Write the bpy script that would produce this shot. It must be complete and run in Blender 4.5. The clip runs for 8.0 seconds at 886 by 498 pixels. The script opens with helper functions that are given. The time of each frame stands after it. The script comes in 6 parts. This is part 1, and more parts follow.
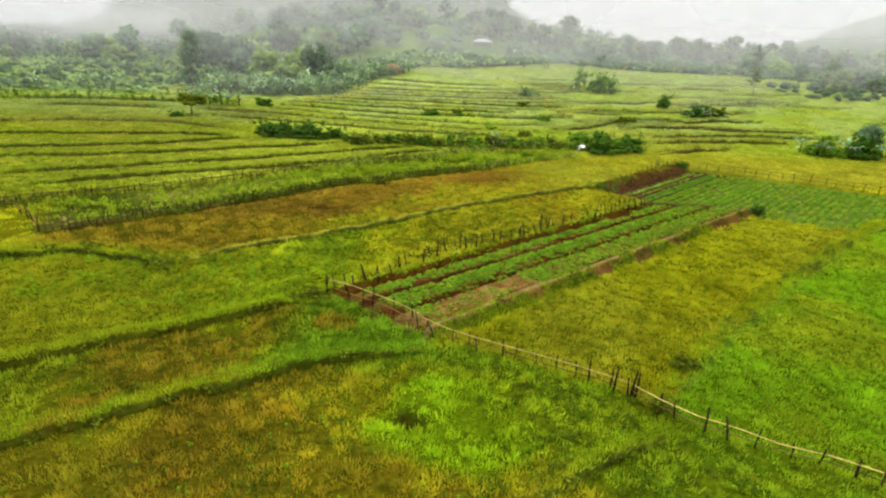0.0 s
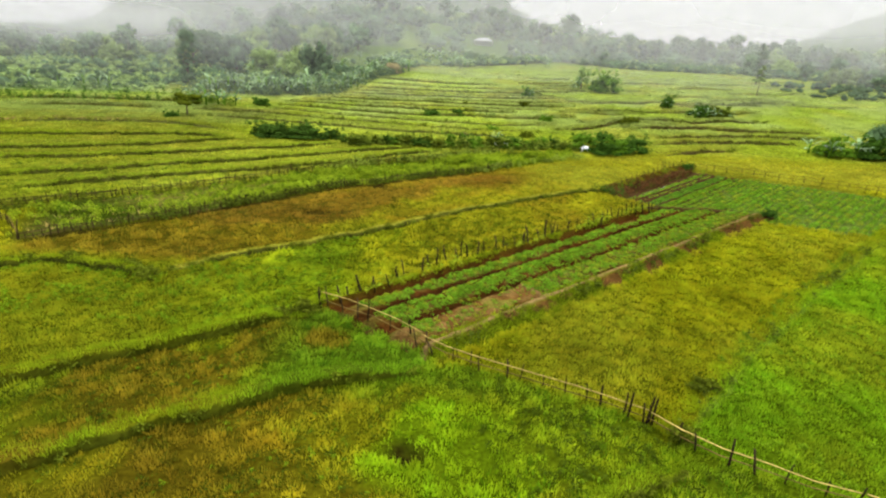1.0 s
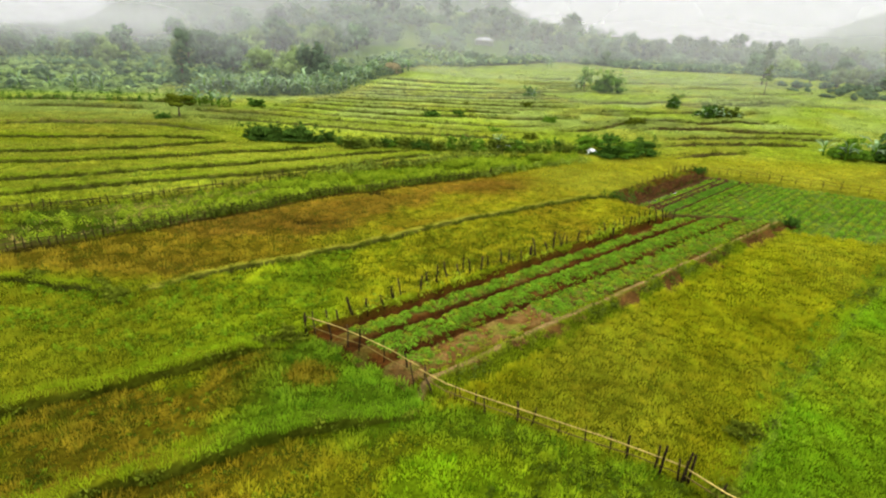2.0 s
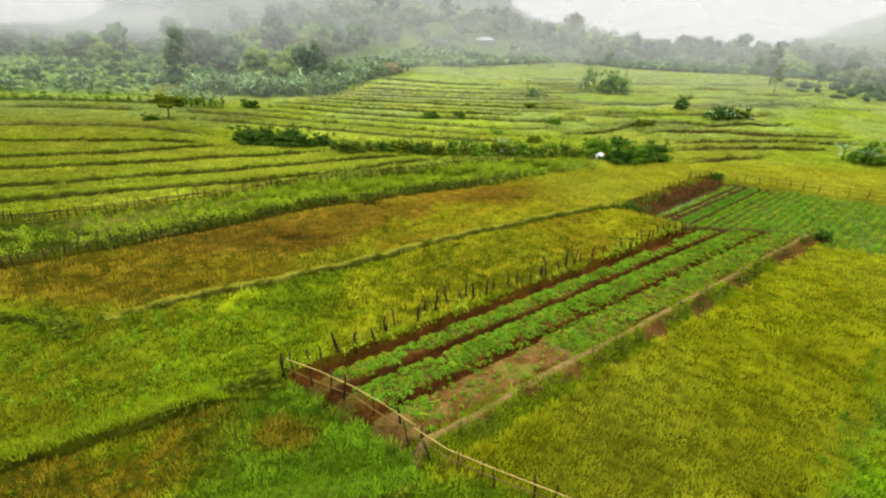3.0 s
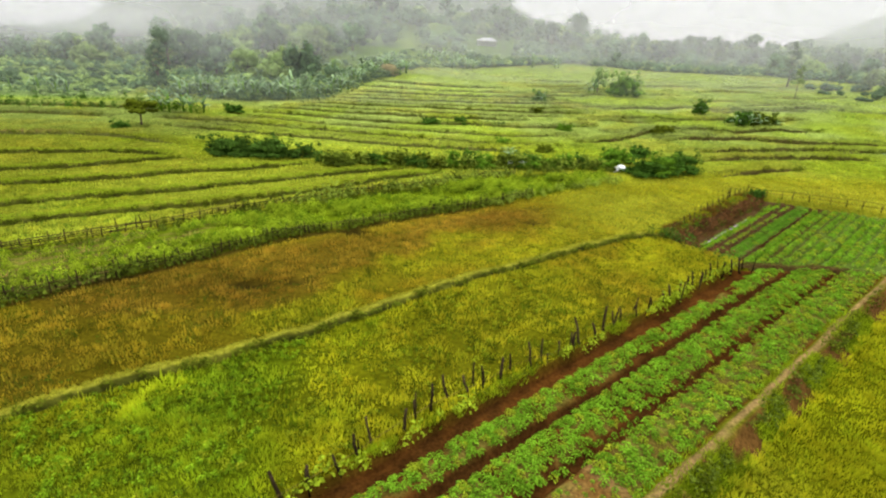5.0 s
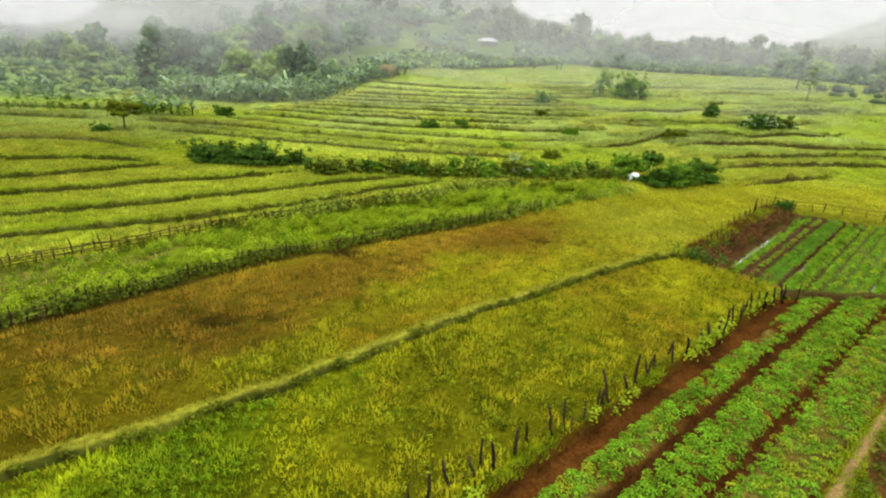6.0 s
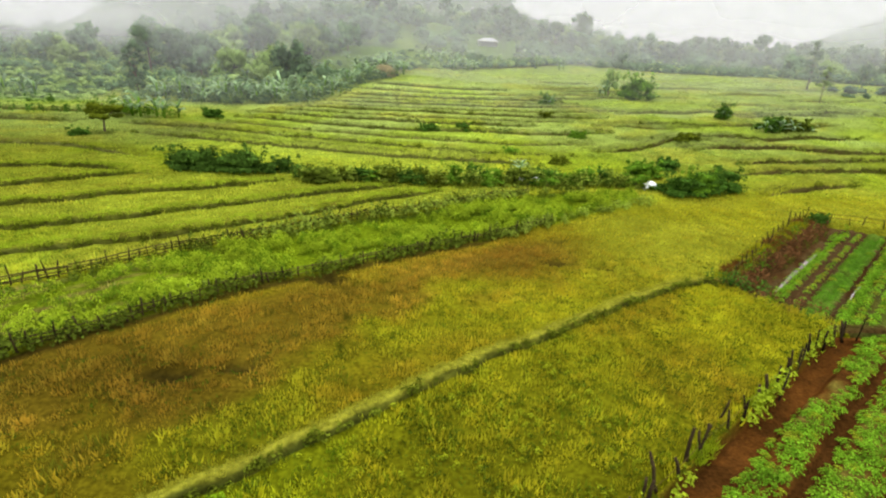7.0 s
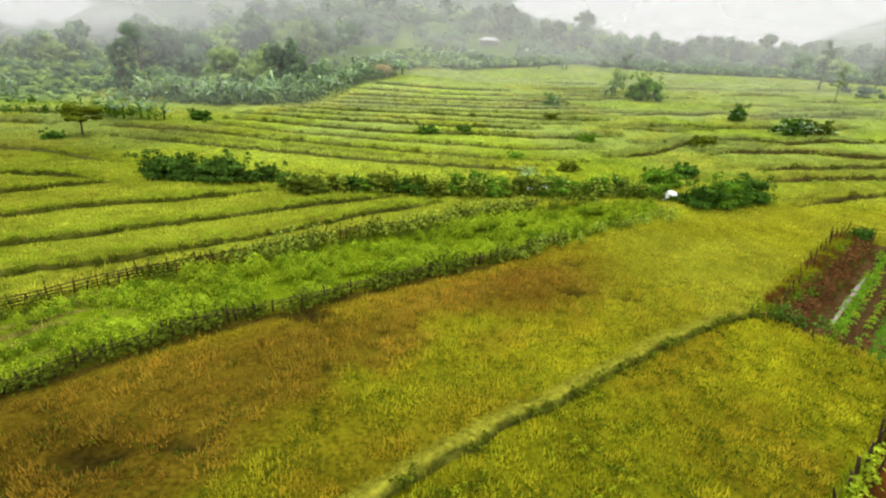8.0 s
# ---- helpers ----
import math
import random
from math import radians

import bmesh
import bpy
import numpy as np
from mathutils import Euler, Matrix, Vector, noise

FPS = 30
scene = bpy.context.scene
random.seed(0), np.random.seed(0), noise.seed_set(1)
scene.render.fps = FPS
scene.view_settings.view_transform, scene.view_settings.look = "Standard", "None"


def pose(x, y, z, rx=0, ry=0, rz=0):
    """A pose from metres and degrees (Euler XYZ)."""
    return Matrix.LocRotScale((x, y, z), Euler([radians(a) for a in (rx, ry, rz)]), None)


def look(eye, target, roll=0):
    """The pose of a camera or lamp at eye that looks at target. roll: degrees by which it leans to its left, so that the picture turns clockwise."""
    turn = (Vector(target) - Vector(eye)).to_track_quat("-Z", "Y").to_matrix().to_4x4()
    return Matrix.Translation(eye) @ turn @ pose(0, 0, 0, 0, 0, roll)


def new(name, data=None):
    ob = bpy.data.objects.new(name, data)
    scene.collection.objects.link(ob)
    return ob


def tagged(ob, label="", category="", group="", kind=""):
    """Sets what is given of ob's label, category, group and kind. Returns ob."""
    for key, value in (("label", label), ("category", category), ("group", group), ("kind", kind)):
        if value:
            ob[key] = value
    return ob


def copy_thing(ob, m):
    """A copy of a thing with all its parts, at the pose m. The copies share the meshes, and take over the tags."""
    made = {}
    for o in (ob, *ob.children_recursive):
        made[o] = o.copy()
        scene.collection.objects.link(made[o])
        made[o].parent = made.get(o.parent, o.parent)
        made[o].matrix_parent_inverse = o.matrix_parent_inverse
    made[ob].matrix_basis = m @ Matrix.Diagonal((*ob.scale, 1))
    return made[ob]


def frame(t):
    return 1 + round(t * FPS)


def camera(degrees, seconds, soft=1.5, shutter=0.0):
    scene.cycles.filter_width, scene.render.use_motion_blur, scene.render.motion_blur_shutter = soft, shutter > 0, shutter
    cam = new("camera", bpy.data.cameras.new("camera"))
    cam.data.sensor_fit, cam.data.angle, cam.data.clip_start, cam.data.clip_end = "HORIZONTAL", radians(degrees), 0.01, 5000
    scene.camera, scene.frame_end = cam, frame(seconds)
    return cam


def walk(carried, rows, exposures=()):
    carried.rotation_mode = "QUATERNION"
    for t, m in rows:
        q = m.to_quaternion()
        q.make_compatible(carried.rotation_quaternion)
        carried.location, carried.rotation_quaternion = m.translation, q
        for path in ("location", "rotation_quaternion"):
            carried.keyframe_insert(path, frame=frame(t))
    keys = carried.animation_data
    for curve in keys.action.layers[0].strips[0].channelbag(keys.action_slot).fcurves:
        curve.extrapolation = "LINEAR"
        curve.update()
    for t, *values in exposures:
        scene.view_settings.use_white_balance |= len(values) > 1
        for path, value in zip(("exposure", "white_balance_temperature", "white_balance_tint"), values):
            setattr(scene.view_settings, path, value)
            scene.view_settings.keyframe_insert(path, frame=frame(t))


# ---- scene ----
cam = camera(81.3, 8.0, soft=2.15)
PATH = [
    (0, (0.343, -2.085, 15.993), (0.339, -0.227, 15.255), 2.9),
    (0.5, (0.343, -1.21, 15.939), (0.337, 0.648, 15.199), 2.9),
    (1, (0.332, 0.1, 15.877), (0.327, 1.958, 15.136), 2.9),
    (1.5, (0.312, 1.766, 15.774), (0.306, 3.624, 15.033), 2.8),
    (3, (0.183, 8.229, 15.399), (0.175, 10.087, 14.659), 2.8),
    (3.5, (0.163, 10.579, 15.267), (0.154, 12.438, 14.529), 2.8),
    (4, (0.132, 13.029, 15.128), (0.122, 14.888, 14.392), 2.8),
    (4.5, (0.141, 15.516, 14.981), (0.13, 17.376, 14.246), 2.7),
    (6, (-0.022, 23.216, 14.598), (-0.032, 25.078, 13.867), 2.8),
    (6.5, (-0.098, 25.885, 14.424), (-0.107, 27.747, 13.694), 2.8),
    (7, (-0.194, 28.543, 14.259), (-0.202, 30.406, 13.531), 2.8),
    (7.5, (-0.273, 31.238, 14.093), (-0.281, 33.101, 13.365), 2.8),
    (8, (-0.336, 33.93, 13.936), (-0.344, 35.793, 13.208), 2.8),
]
walk(cam, [(t, look(eye, target, roll)) for t, eye, target, roll in PATH])

# ---- world, sun, exposure ----
scene.view_settings.exposure = 1.34
SUN_EL, SUN_AZ = radians(58), radians(20)   # azimuth clockwise from +y
world = bpy.data.worlds.new("overcast_sky")
scene.world = world
world.use_nodes = True
wn = world.node_tree
wn.nodes.clear()
w_out = wn.nodes.new("ShaderNodeOutputWorld")
w_bg = wn.nodes.new("ShaderNodeBackground")
w_sky = wn.nodes.new("ShaderNodeTexSky")
w_sky.sky_type, w_sky.sun_disc = "NISHITA", False
w_sky.sun_elevation, w_sky.sun_rotation = SUN_EL, SUN_AZ
w_sky.dust_density, w_sky.air_density = 4.0, 1.0
w_co = wn.nodes.new("ShaderNodeTexCoord")
w_sep = wn.nodes.new("ShaderNodeSeparateXYZ")
w_ramp = wn.nodes.new("ShaderNodeValToRGB")
w_ramp.color_ramp.elements[0].position, w_ramp.color_ramp.elements[0].color = 0.0, (0.280, 0.277, 0.288, 1)
w_ramp.color_ramp.elements[1].position, w_ramp.color_ramp.elements[1].color = 1.0, (1.42, 1.42, 1.45, 1)
w_mul = wn.nodes.new("ShaderNodeMix")
w_mul.data_type, w_mul.blend_type = "RGBA", "ADD"
w_scale = wn.nodes.new("ShaderNodeVectorMath")
w_scale.operation = "SCALE"
w_scale.inputs[3].default_value = 0.012
wn.links.new(w_co.outputs["Generated"], w_sep.inputs[0])
wn.links.new(w_sep.outputs[2], w_ramp.inputs[0])
wn.links.new(w_sky.outputs[0], w_scale.inputs[0])
w_mul.inputs[0].default_value = 1.0
wn.links.new(w_ramp.outputs[0], w_mul.inputs[6])
wn.links.new(w_scale.outputs[0], w_mul.inputs[7])
wn.links.new(w_mul.outputs[2], w_bg.inputs[0])
wn.links.new(w_bg.outputs[0], w_out.inputs[0])

sun_data = bpy.data.lights.new("sun", "SUN")
sun_data.energy, sun_data.angle, sun_data.color = 1.1, radians(14), (1.0, 0.96, 0.88)
sun = new("sun", sun_data)
sun.matrix_world = look((30 * math.sin(SUN_AZ), 30 * math.cos(SUN_AZ), 30 * math.tan(SUN_EL)), (0, 0, 0))


# ---- numeric helpers ----
def sm(a, b, v):
    t = np.clip((np.asarray(v, float) - a) / (b - a), 0, 1)
    return t * t * (3 - 2 * t)


def vnoise(x, y, seed=0):
    x, y = np.asarray(x, float), np.asarray(y, float)
    ix, iy = np.floor(x), np.floor(y)
    fx, fy = x - ix, y - iy
    fx, fy = fx * fx * (3 - 2 * fx), fy * fy * (3 - 2 * fy)

    def h(a, b):
        v = np.sin(a * 127.1 + b * 311.7 + seed * 74.7) * 43758.5453
        return v - np.floor(v)
    return (h(ix, iy) * (1 - fx) + h(ix + 1, iy) * fx) * (1 - fy) + (h(ix, iy + 1) * (1 - fx) + h(ix + 1, iy + 1) * fx) * fy


def fbm(x, y, size, seed=0, octaves=3):
    total, amp, norm = 0, 1.0, 0.0
    for o in range(octaves):
        total = total + amp * vnoise(np.asarray(x) / size * 2 ** o, np.asarray(y) / size * 2 ** o, seed + o)
        norm += amp
        amp *= 0.5
    return total / norm


def line(points):
    px, py = [p[0] for p in points], [p[1] for p in points]

    def at(x):
        x = np.asarray(x, float)
        lo = py[0] + (x - px[0]) * (py[1] - py[0]) / (px[1] - px[0])
        hi = py[-1] + (x - px[-1]) * (py[-1] - py[-2]) / (px[-1] - px[-2])
        return np.where(x < px[0], lo, np.where(x > px[-1], hi, np.interp(x, px, py)))
    return at


# ---- the plan: field edges ----
FRONT_FENCE = [(-7.2, 29.2), (-3.4, 27.4), (-0.7, 25.2), (0.9, 23.8), (2.9, 23.1), (4.8, 22.1), (8.4, 20.4), (10.1, 19.5), (10.9, 18.4), (12.4, 17.3), (14.2, 16.4), (16.4, 15.4), (18.2, 14.6), (22.5, 12.6), (27, 10.2)]
GARDEN_FENCE = [(-7.2, 29.2), (-1.1, 35.5), (3.3, 39.4), (6.6, 41.6), (10.0, 44.6), (15.8, 49.6), (19.0, 52.1), (22.9, 54.9)]
BUND_ONE = [(-40, 6.5), (-28, 14.2), (-21.3, 19.0), (-19.4, 20.3), (-17.4, 21.8), (-15.0, 23.2), (-12.5, 25.0), (-9.7, 26.7), (-7.6, 27.9)]
BUND_TWO = [(-34, 3), (-24, 9.4), (-17.2, 14.0), (-15.6, 15.0), (-13.9, 16.1), (-12.0, 17.3), (-9.9, 18.6), (-7.6, 20.0), (-5.0, 21.3), (-2.8, 22.1), (-0.8, 22.7)]
PATH_BUND = [(-19.2, 33.6), (-13.2, 38.0), (-9.0, 41.0), (-4.4, 44.9), (0.5, 49.0), (5.6, 52.9), (9.5, 56.2), (12.8, 58.9), (16.0, 60.8), (20.2, 61.6)]
CROSS_BUND = [(-52, 30.5), (-40, 31.5), (-32.1, 32.1), (-30.0, 32.6), (-27.5, 33.9), (-25.2, 33.0), (-22.1, 32.9), (-19.2, 31.6)]
PLOT_FRONT = [(-33.0, 37.2), (-25.3, 43.6), (-17.7, 51.4), (-13.6, 55.6), (-9.2, 59.2), (-3.3, 63.4), (3.0, 67.6), (9.1, 72.4), (15.2, 77.0), (21.4, 81.2)]
PLOT_BACK = [(-41.6, 43.8), (-32, 50.3), (-23.3, 57.4), (-20.0, 61.2), (-14.8, 65.3), (-8.4, 70.4), (-3.5, 73.4), (2.7, 78.4), (8.4, 82.1), (14, 84)]
RIDGE = [(10.8, 18.7), (13.0, 20.7), (17.1, 24.9), (21.4, 29.3), (27.5, 34.9), (39.2, 45.2), (49.6, 53.8)]
y_front, y_garden, y_one, y_two = line(FRONT_FENCE), line(GARDEN_FENCE), line(BUND_ONE), line(BUND_TWO)
y_path, y_pf, y_pb, y_ridge = line(PATH_BUND), line(PLOT_FRONT), line(PLOT_BACK), line(RIDGE)

EDGE_X, EDGE_Y = [-400, -124, -98, -86, -64, -50, -36, -24, 0, 53, 97, 124, 150, 400], [212, 206, 192, 164, 156, 153, 156, 194, 238, 266, 246, 240, 215, 190]

HEDGE = [(-16.5, 84.2), (-9.8, 84.6), (-5.4, 85), (2.9, 85.6), (11.8, 87.2), (17.6, 87.4), (21.5, 87.0)]

# garden co-ordinates: s along the beds, w across them
GU, GV, GO = (0.757, 0.653), (0.653, -0.757), (-7.2, 29.2)
UU, UV, UO = (0.707, 0.707), (0.707, -0.707), (20.0, 60.5)


def gxy(s, w):
    return GO[0] + s * GU[0] + w * GV[0], GO[1] + s * GU[1] + w * GV[1]


def gsw(x, y):
    return (x - GO[0]) * GU[0] + (y - GO[1]) * GU[1], (x - GO[0]) * GV[0] + (y - GO[1]) * GV[1]


def uxy(s, w):
    return UO[0] + s * UU[0] + w * UV[0], UO[1] + s * UU[1] + w * UV[1]


def usw(x, y):
    return (x - UO[0]) * UU[0] + (y - UO[1]) * UU[1], (x - UO[0]) * UV[0] + (y - UO[1]) * UV[1]


def g_start(w):
    return 0.28 * w


def g_end(w):
    return 39.4 + 1.2 * w


def u_low(w):
    return np.maximum(-0.3 + 0 * w, -3.6 + 0.54 * w)


def u_high(w):
    return 23.2 + 0.36 * w


def in_garden(x, y, grow=0.0):
    s, w = gsw(x, y)
    return sm(-0.25 - grow, 0.1 - grow, w) * sm(-9.0 - grow, -8.5 - grow, -w) * sm(-0.3 - grow, 0.1 - grow, s - g_start(w)) * sm(-0.3 - grow, 0.1 - grow, g_end(w) - s)


def in_upper(x, y, grow=0.0):
    s, w = usw(x, y)
    return sm(-1.9 - grow, -1.4 - grow, w) * sm(-38 - grow, -37.5 - grow, -w) * sm(-0.3 - grow, 0.3 - grow, s - u_low(w)) * sm(-0.3 - grow, 0.3 - grow, u_high(w) - s)


# ---- the lie of the land ----
def base(x, y):
    x, y = np.asarray(x, float), np.asarray(y, float)
    z = 0.025 * np.clip(x, -250, 320) * sm(60, 150, y) + 0.045 * np.clip(y - 110, 0, 240)
    z = z + 4.5 * sm(158, 225, y) * np.exp(-((x + 48) / 42) ** 4)
    a = x / np.maximum(y, 60)
    z = z + 16 * sm(225, 390, y) * np.exp(-((a + 0.12) / 0.36) ** 4)
    z = z + 135 * np.exp(-((x + 160) / 218) ** 10) * sm(430, 830, y) * (1 - 0.8 * sm(1000, 1700, y))
    z = z + 14 * np.exp(-((x - 150) / 170) ** 2) * sm(450, 680, y)
    z = z + 8 * np.exp(-((x + 430) / 170) ** 2) * sm(480, 760, y)
    z = z + 175 * np.exp(-((x - 1500) / 300) ** 2) * sm(1100, 1700, y) * (1 - sm(1900, 2300, y))
    z = z + sm(230, 600, y) * (fbm(x, y, 140, 5) - 0.5) * 12
    return z


HOLES = [(-12.5, 47.9, 0.9), (-9.6, 48.8, 0.6), (7.8, 63.2, 0.7), (11.0, 62.8, 0.7), (-7.4, 58.8, 0.9), (9.1, 68.3, 0.6), (-0.9, 16.9, 0.7), (19.9, 28.0, 0.65)]


def hollow(x, y):
    total = 0
    for hx0, hy0, r in HOLES:
        total = total + np.exp(-(((x - hx0) / (r * 1.3)) ** 2 + ((y - hy0) / (r * 0.7)) ** 2))
    return total


def lie(x, y):
    x, y = np.asarray(x, float), np.asarray(y, float)
    z = base(x, y)
    near = sm(-60, 0, y) * (1 - sm(130, 260, y))
    z = z + (fbm(x, y, 7, 11) - 0.5) * 0.22 * near + (fbm(x, y, 1.4, 12) - 0.5) * 0.34 * near
    z = z + (fbm(x, y, 8, 13) - 0.5) * 1.3 * sm(95, 125, y) * sm(15, 40, x) * near
    right = sm(8.6, 9.4, gsw(x, y)[1]) * sm(0, 1.0, y - y_front(x)) * (1 - sm(52, 56, y))
    z = z - 0.22 * right - 0.5 * hollow(x, y)
    return z


def ground_z(x, y):
    return lie(x, y) - 1.2 * in_garden(x, y, 0.28) - 1.3 * in_upper(x, y, 0.2)


# ---- tints of the grass, field by field, with some light and haze put in ----
OLIVE, RUST, BRIGHT = (0.246, 0.246, 0.008), (0.180, 0.120, 0.009), (0.152, 0.276, 0.006)
GREEN, DEEP, STRAW = (0.178, 0.238, 0.007), (0.090, 0.150, 0.006), (0.262, 0.250, 0.030)
# Blue raised in the terrace greens: distance haze put into the colour.
HAZED_GREEN, NEAR_TERRACE = (0.194, 0.238, 0.058), (0.204, 0.242, 0.026)


def tone(x, y):
    x, y = np.asarray(x, float), np.asarray(y, float)
    n1, n2, n3 = fbm(x, y, 9, 21), fbm(x, y, 2.6, 22), fbm(x, y, 30, 23)
    c = np.zeros(x.shape + (3,))

    def mix(c, colour, f):
        f = np.clip(f, 0, 1)[..., None]
        return c * (1 - f) + np.array(colour) * f
    c[:] = OLIVE
    far = np.maximum(sm(70, 100, y), sm(-1, 3, y - y_pb(x)) * sm(42, 48, y) * sm(20, 8, x))
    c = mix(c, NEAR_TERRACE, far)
    c = mix(c, HAZED_GREEN, far * sm(92, 125, y))
    c = mix(c, STRAW, far * sm(0.54, 0.7, n1) * 0.45)
    c = mix(c, GREEN, far * sm(0.52, 0.7, fbm(x, y, 16, 24)) * 0.5)
    c = mix(c, OLIVE, sm(-1, 3, y - y_pb(x)) * sm(105, 85, y) * 0.3)
    c = c * (1 - 0.27 * far * np.maximum(sm(-22, -44, x), 0.2 * sm(86, 80, y)) * sm(150, 120, y))[..., None]
    # Light put into the tint: middle far terraces raised by up to 22 percent.
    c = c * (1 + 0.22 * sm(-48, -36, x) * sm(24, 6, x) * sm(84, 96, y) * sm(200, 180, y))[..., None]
    # long field beside the plot
    m = sm(-0.3, 0.3, y - y_path(x)) * sm(-0.2, 0.6, y_pf(x) - y) * sm(-34, -31, x) * (1 - sm(80, 90, y))
    right_end = sm(6, 18, x)
    c = mix(c, OLIVE, m)
    c = mix(c, (0.192, 0.182, 0.009), m * 0.7)
    c = mix(c, RUST, m * (1 - right_end) * 0.62 * sm(0.44, 0.74, n1 + 0.22 * sm(13, 2, y_pf(x) - y) + 0.25 * (n2 - 0.5) + 0.16 * sm(-9, -17, x) + 0.34 * np.exp(-((x + 14) / 6) ** 2 - ((y - 46) / 5) ** 2)))
    c = mix(c, (0.150, 0.076, 0.012), m * 0.8 * np.exp(-((x + 12.5) / 3.5) ** 2 - ((y - 47.5) / 2.2) ** 2))
    c = mix(c, (0.185, 0.096, 0.016), m * 0.6 * np.exp(-((x - 3) / 8) ** 2 - ((y - 63.5 - 0.5 * (x - 3)) / 2.5) ** 2))
    rusty = 0
    for px, py, rx, ry in ((-12.5, 50.2, 6.5, 3.0), (-6.2, 56.0, 4.5, 3.2), (6.5, 64.0, 6.5, 3.4), (-19, 47, 6, 3.0), (-10.5, 46.0, 3.5, 2.0)):
        rusty = rusty + np.exp(-((0.77 * (x - px) + 0.64 * (y - py)) / rx) ** 2 - ((0.64 * (x - px) - 0.77 * (y - py)) / ry) ** 2)
    c = mix(c, (0.146, 0.094, 0.010), m * 0.8 * sm(0.25, 0.75, rusty + (n2 - 0.5) * 1.1 + (n1 - 0.5) * 0.5))
    c = mix(c, (0.222, 0.220, 0.018), m * right_end * (0.35 + 0.4 * sm(0.4, 0.6, fbm(x, y, 7, 31))))
    c = mix(c, (0.120, 0.080, 0.010), m * sm(-13, -20, x) * 0.3 * sm(0.45, 0.65, n1))
    # strip between the path and the garden fence
    m = sm(0.3, -0.3, y - y_path(x)) * sm(0, 0.5, y - y_garden(x)) * sm(-16, -12, x)
    c = mix(c, OLIVE, m)
    c = mix(c, GREEN, m * sm(0.42, 0.62, n1) * (1 - sm(-9, -1, x)) * 0.8)
    c = mix(c, (0.190, 0.180, 0.008), m * sm(-5, 1, x) * 0.75)
    c = mix(c, DEEP, m * sm(-5, -10, x) * sm(0.4, 0.6, fbm(x, y, 3, 32)) * 0.6)
    c = mix(c, RUST, m * sm(0.55, 0.72, fbm(x, y, 6, 26)) * 0.55)
    # left-hand fields
    left = sm(-4, -7, x) * (1 - sm(33, 36, y))
    a = left * sm(-0.2, 0.2, y - y_one(x))
    c = mix(c, OLIVE, a)
    c = mix(c, GREEN, a * (0.15 + 0.45 * sm(0.4, 0.6, n1) + 0.35 * sm(-20, -9, x)))
    b = sm(0.2, -0.2, y - y_one(x)) * sm(-0.2, 0.2, y - y_two(x)) * sm(0.5, -0.5, x) * sm(0.3, -0.3, y - y_front(x))
    c = mix(c, GREEN, b)
    c = mix(c, OLIVE, b * sm(0.45, 0.6, n1) * 0.6)
    c = mix(c, (0.120, 0.200, 0.006), b * sm(-6, -2, x) * 0.6)
    c = mix(c, (0.150, 0.165, 0.007), np.maximum(a, b) * sm(-11, -18, x) * 0.7)
    c = mix(c, RUST, b * sm(0.46, 0.60, fbm(x, y, 4, 27)) * 0.75 * sm(-2, -7, x))
    c = mix(c, (0.098, 0.186, 0.008), b * sm(-10.5, -7, x) * 0.85)
    c = mix(c, RUST, b * 0.8 * sm(0.4, 0.6, np.exp(-((x + 6.0) / 1.6) ** 2 - ((y - 25.2) / 1.2) ** 2) + 0.4 * (n2 - 0.5)))
    d = sm(0.2, -0.2, y - y_two(x)) * sm(0.3, -0.3, y - y_front(x)) * (1 - sm(40, 41, y))
    c = mix(c, OLIVE, d)
    c = mix(c, (0.175, 0.160, 0.008), d * sm(-6, -12, x))
    c = mix(c, RUST, d * 0.68 * sm(0.36, 0.66, n1 + 0.06 + 0.3 * (n2 - 0.5)) * (1 - sm(19, 22, y) * sm(-8, -3, x)))
    c = mix(c, (0.120, 0.192, 0.007), d * sm(19, 22, y) * sm(-8, -3, x))
    c = mix(c, OLIVE, d * sm(0.52, 0.66, n2) * 0.5)
    disc = np.exp(-(((x - 1.6) / 4.2) ** 2 + ((y - 17.2) / 3.6) ** 2))
    c = mix(c, (0.182, 0.275, 0.006), d * sm(0.3, 0.5, disc + (n2 - 0.5) * 0.3))
    e = sm(0.3, -0.3, y - y_front(x)) * sm(2.0, 4.5, x) * sm(3, 6, x + 0.9 * (y - 16))
    c = mix(c, GREEN, e)
    c = mix(c, DEEP, e * sm(0.40, 0.62, n1 + 0.15 * sm(4, 0, y_front(x) - y)) * 0.5)
    # field right of the garden
    r = sm(-0.3, 0.3, y - y_front(x)) * sm(8.6, 9.4, gsw(x, y)[1]) * (1 - sm(52, 56, y))
    c = mix(c, (0.180, 0.190, 0.005), r)
    c = mix(c, STRAW, r * sm(0.45, 0.7, n1) * 0.15)
    c = mix(c, (0.124, 0.232, 0.006), r * sm(-0.6, 0.8, y_ridge(x) - y + (n2 - 0.5) * 3) * (0.9 - 0.5 * sm(0.5, 0.7, n1)))
    # growth inside the left plot
    p = sm(0, 0.4, y - y_pf(x)) * sm(0, 0.4, y_pb(x) - y) * sm(-36, -33, x + 0.5 * (y - 40)) * (1 - sm(12, 20, x))
    c = mix(c, (0.070, 0.100, 0.008), p)
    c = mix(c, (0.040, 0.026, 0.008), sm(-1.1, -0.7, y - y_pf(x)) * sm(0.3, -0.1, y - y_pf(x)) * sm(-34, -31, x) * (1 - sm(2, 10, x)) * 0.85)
    c = mix(c, GREEN, p * sm(0.45, 0.65, n1) * 0.6)
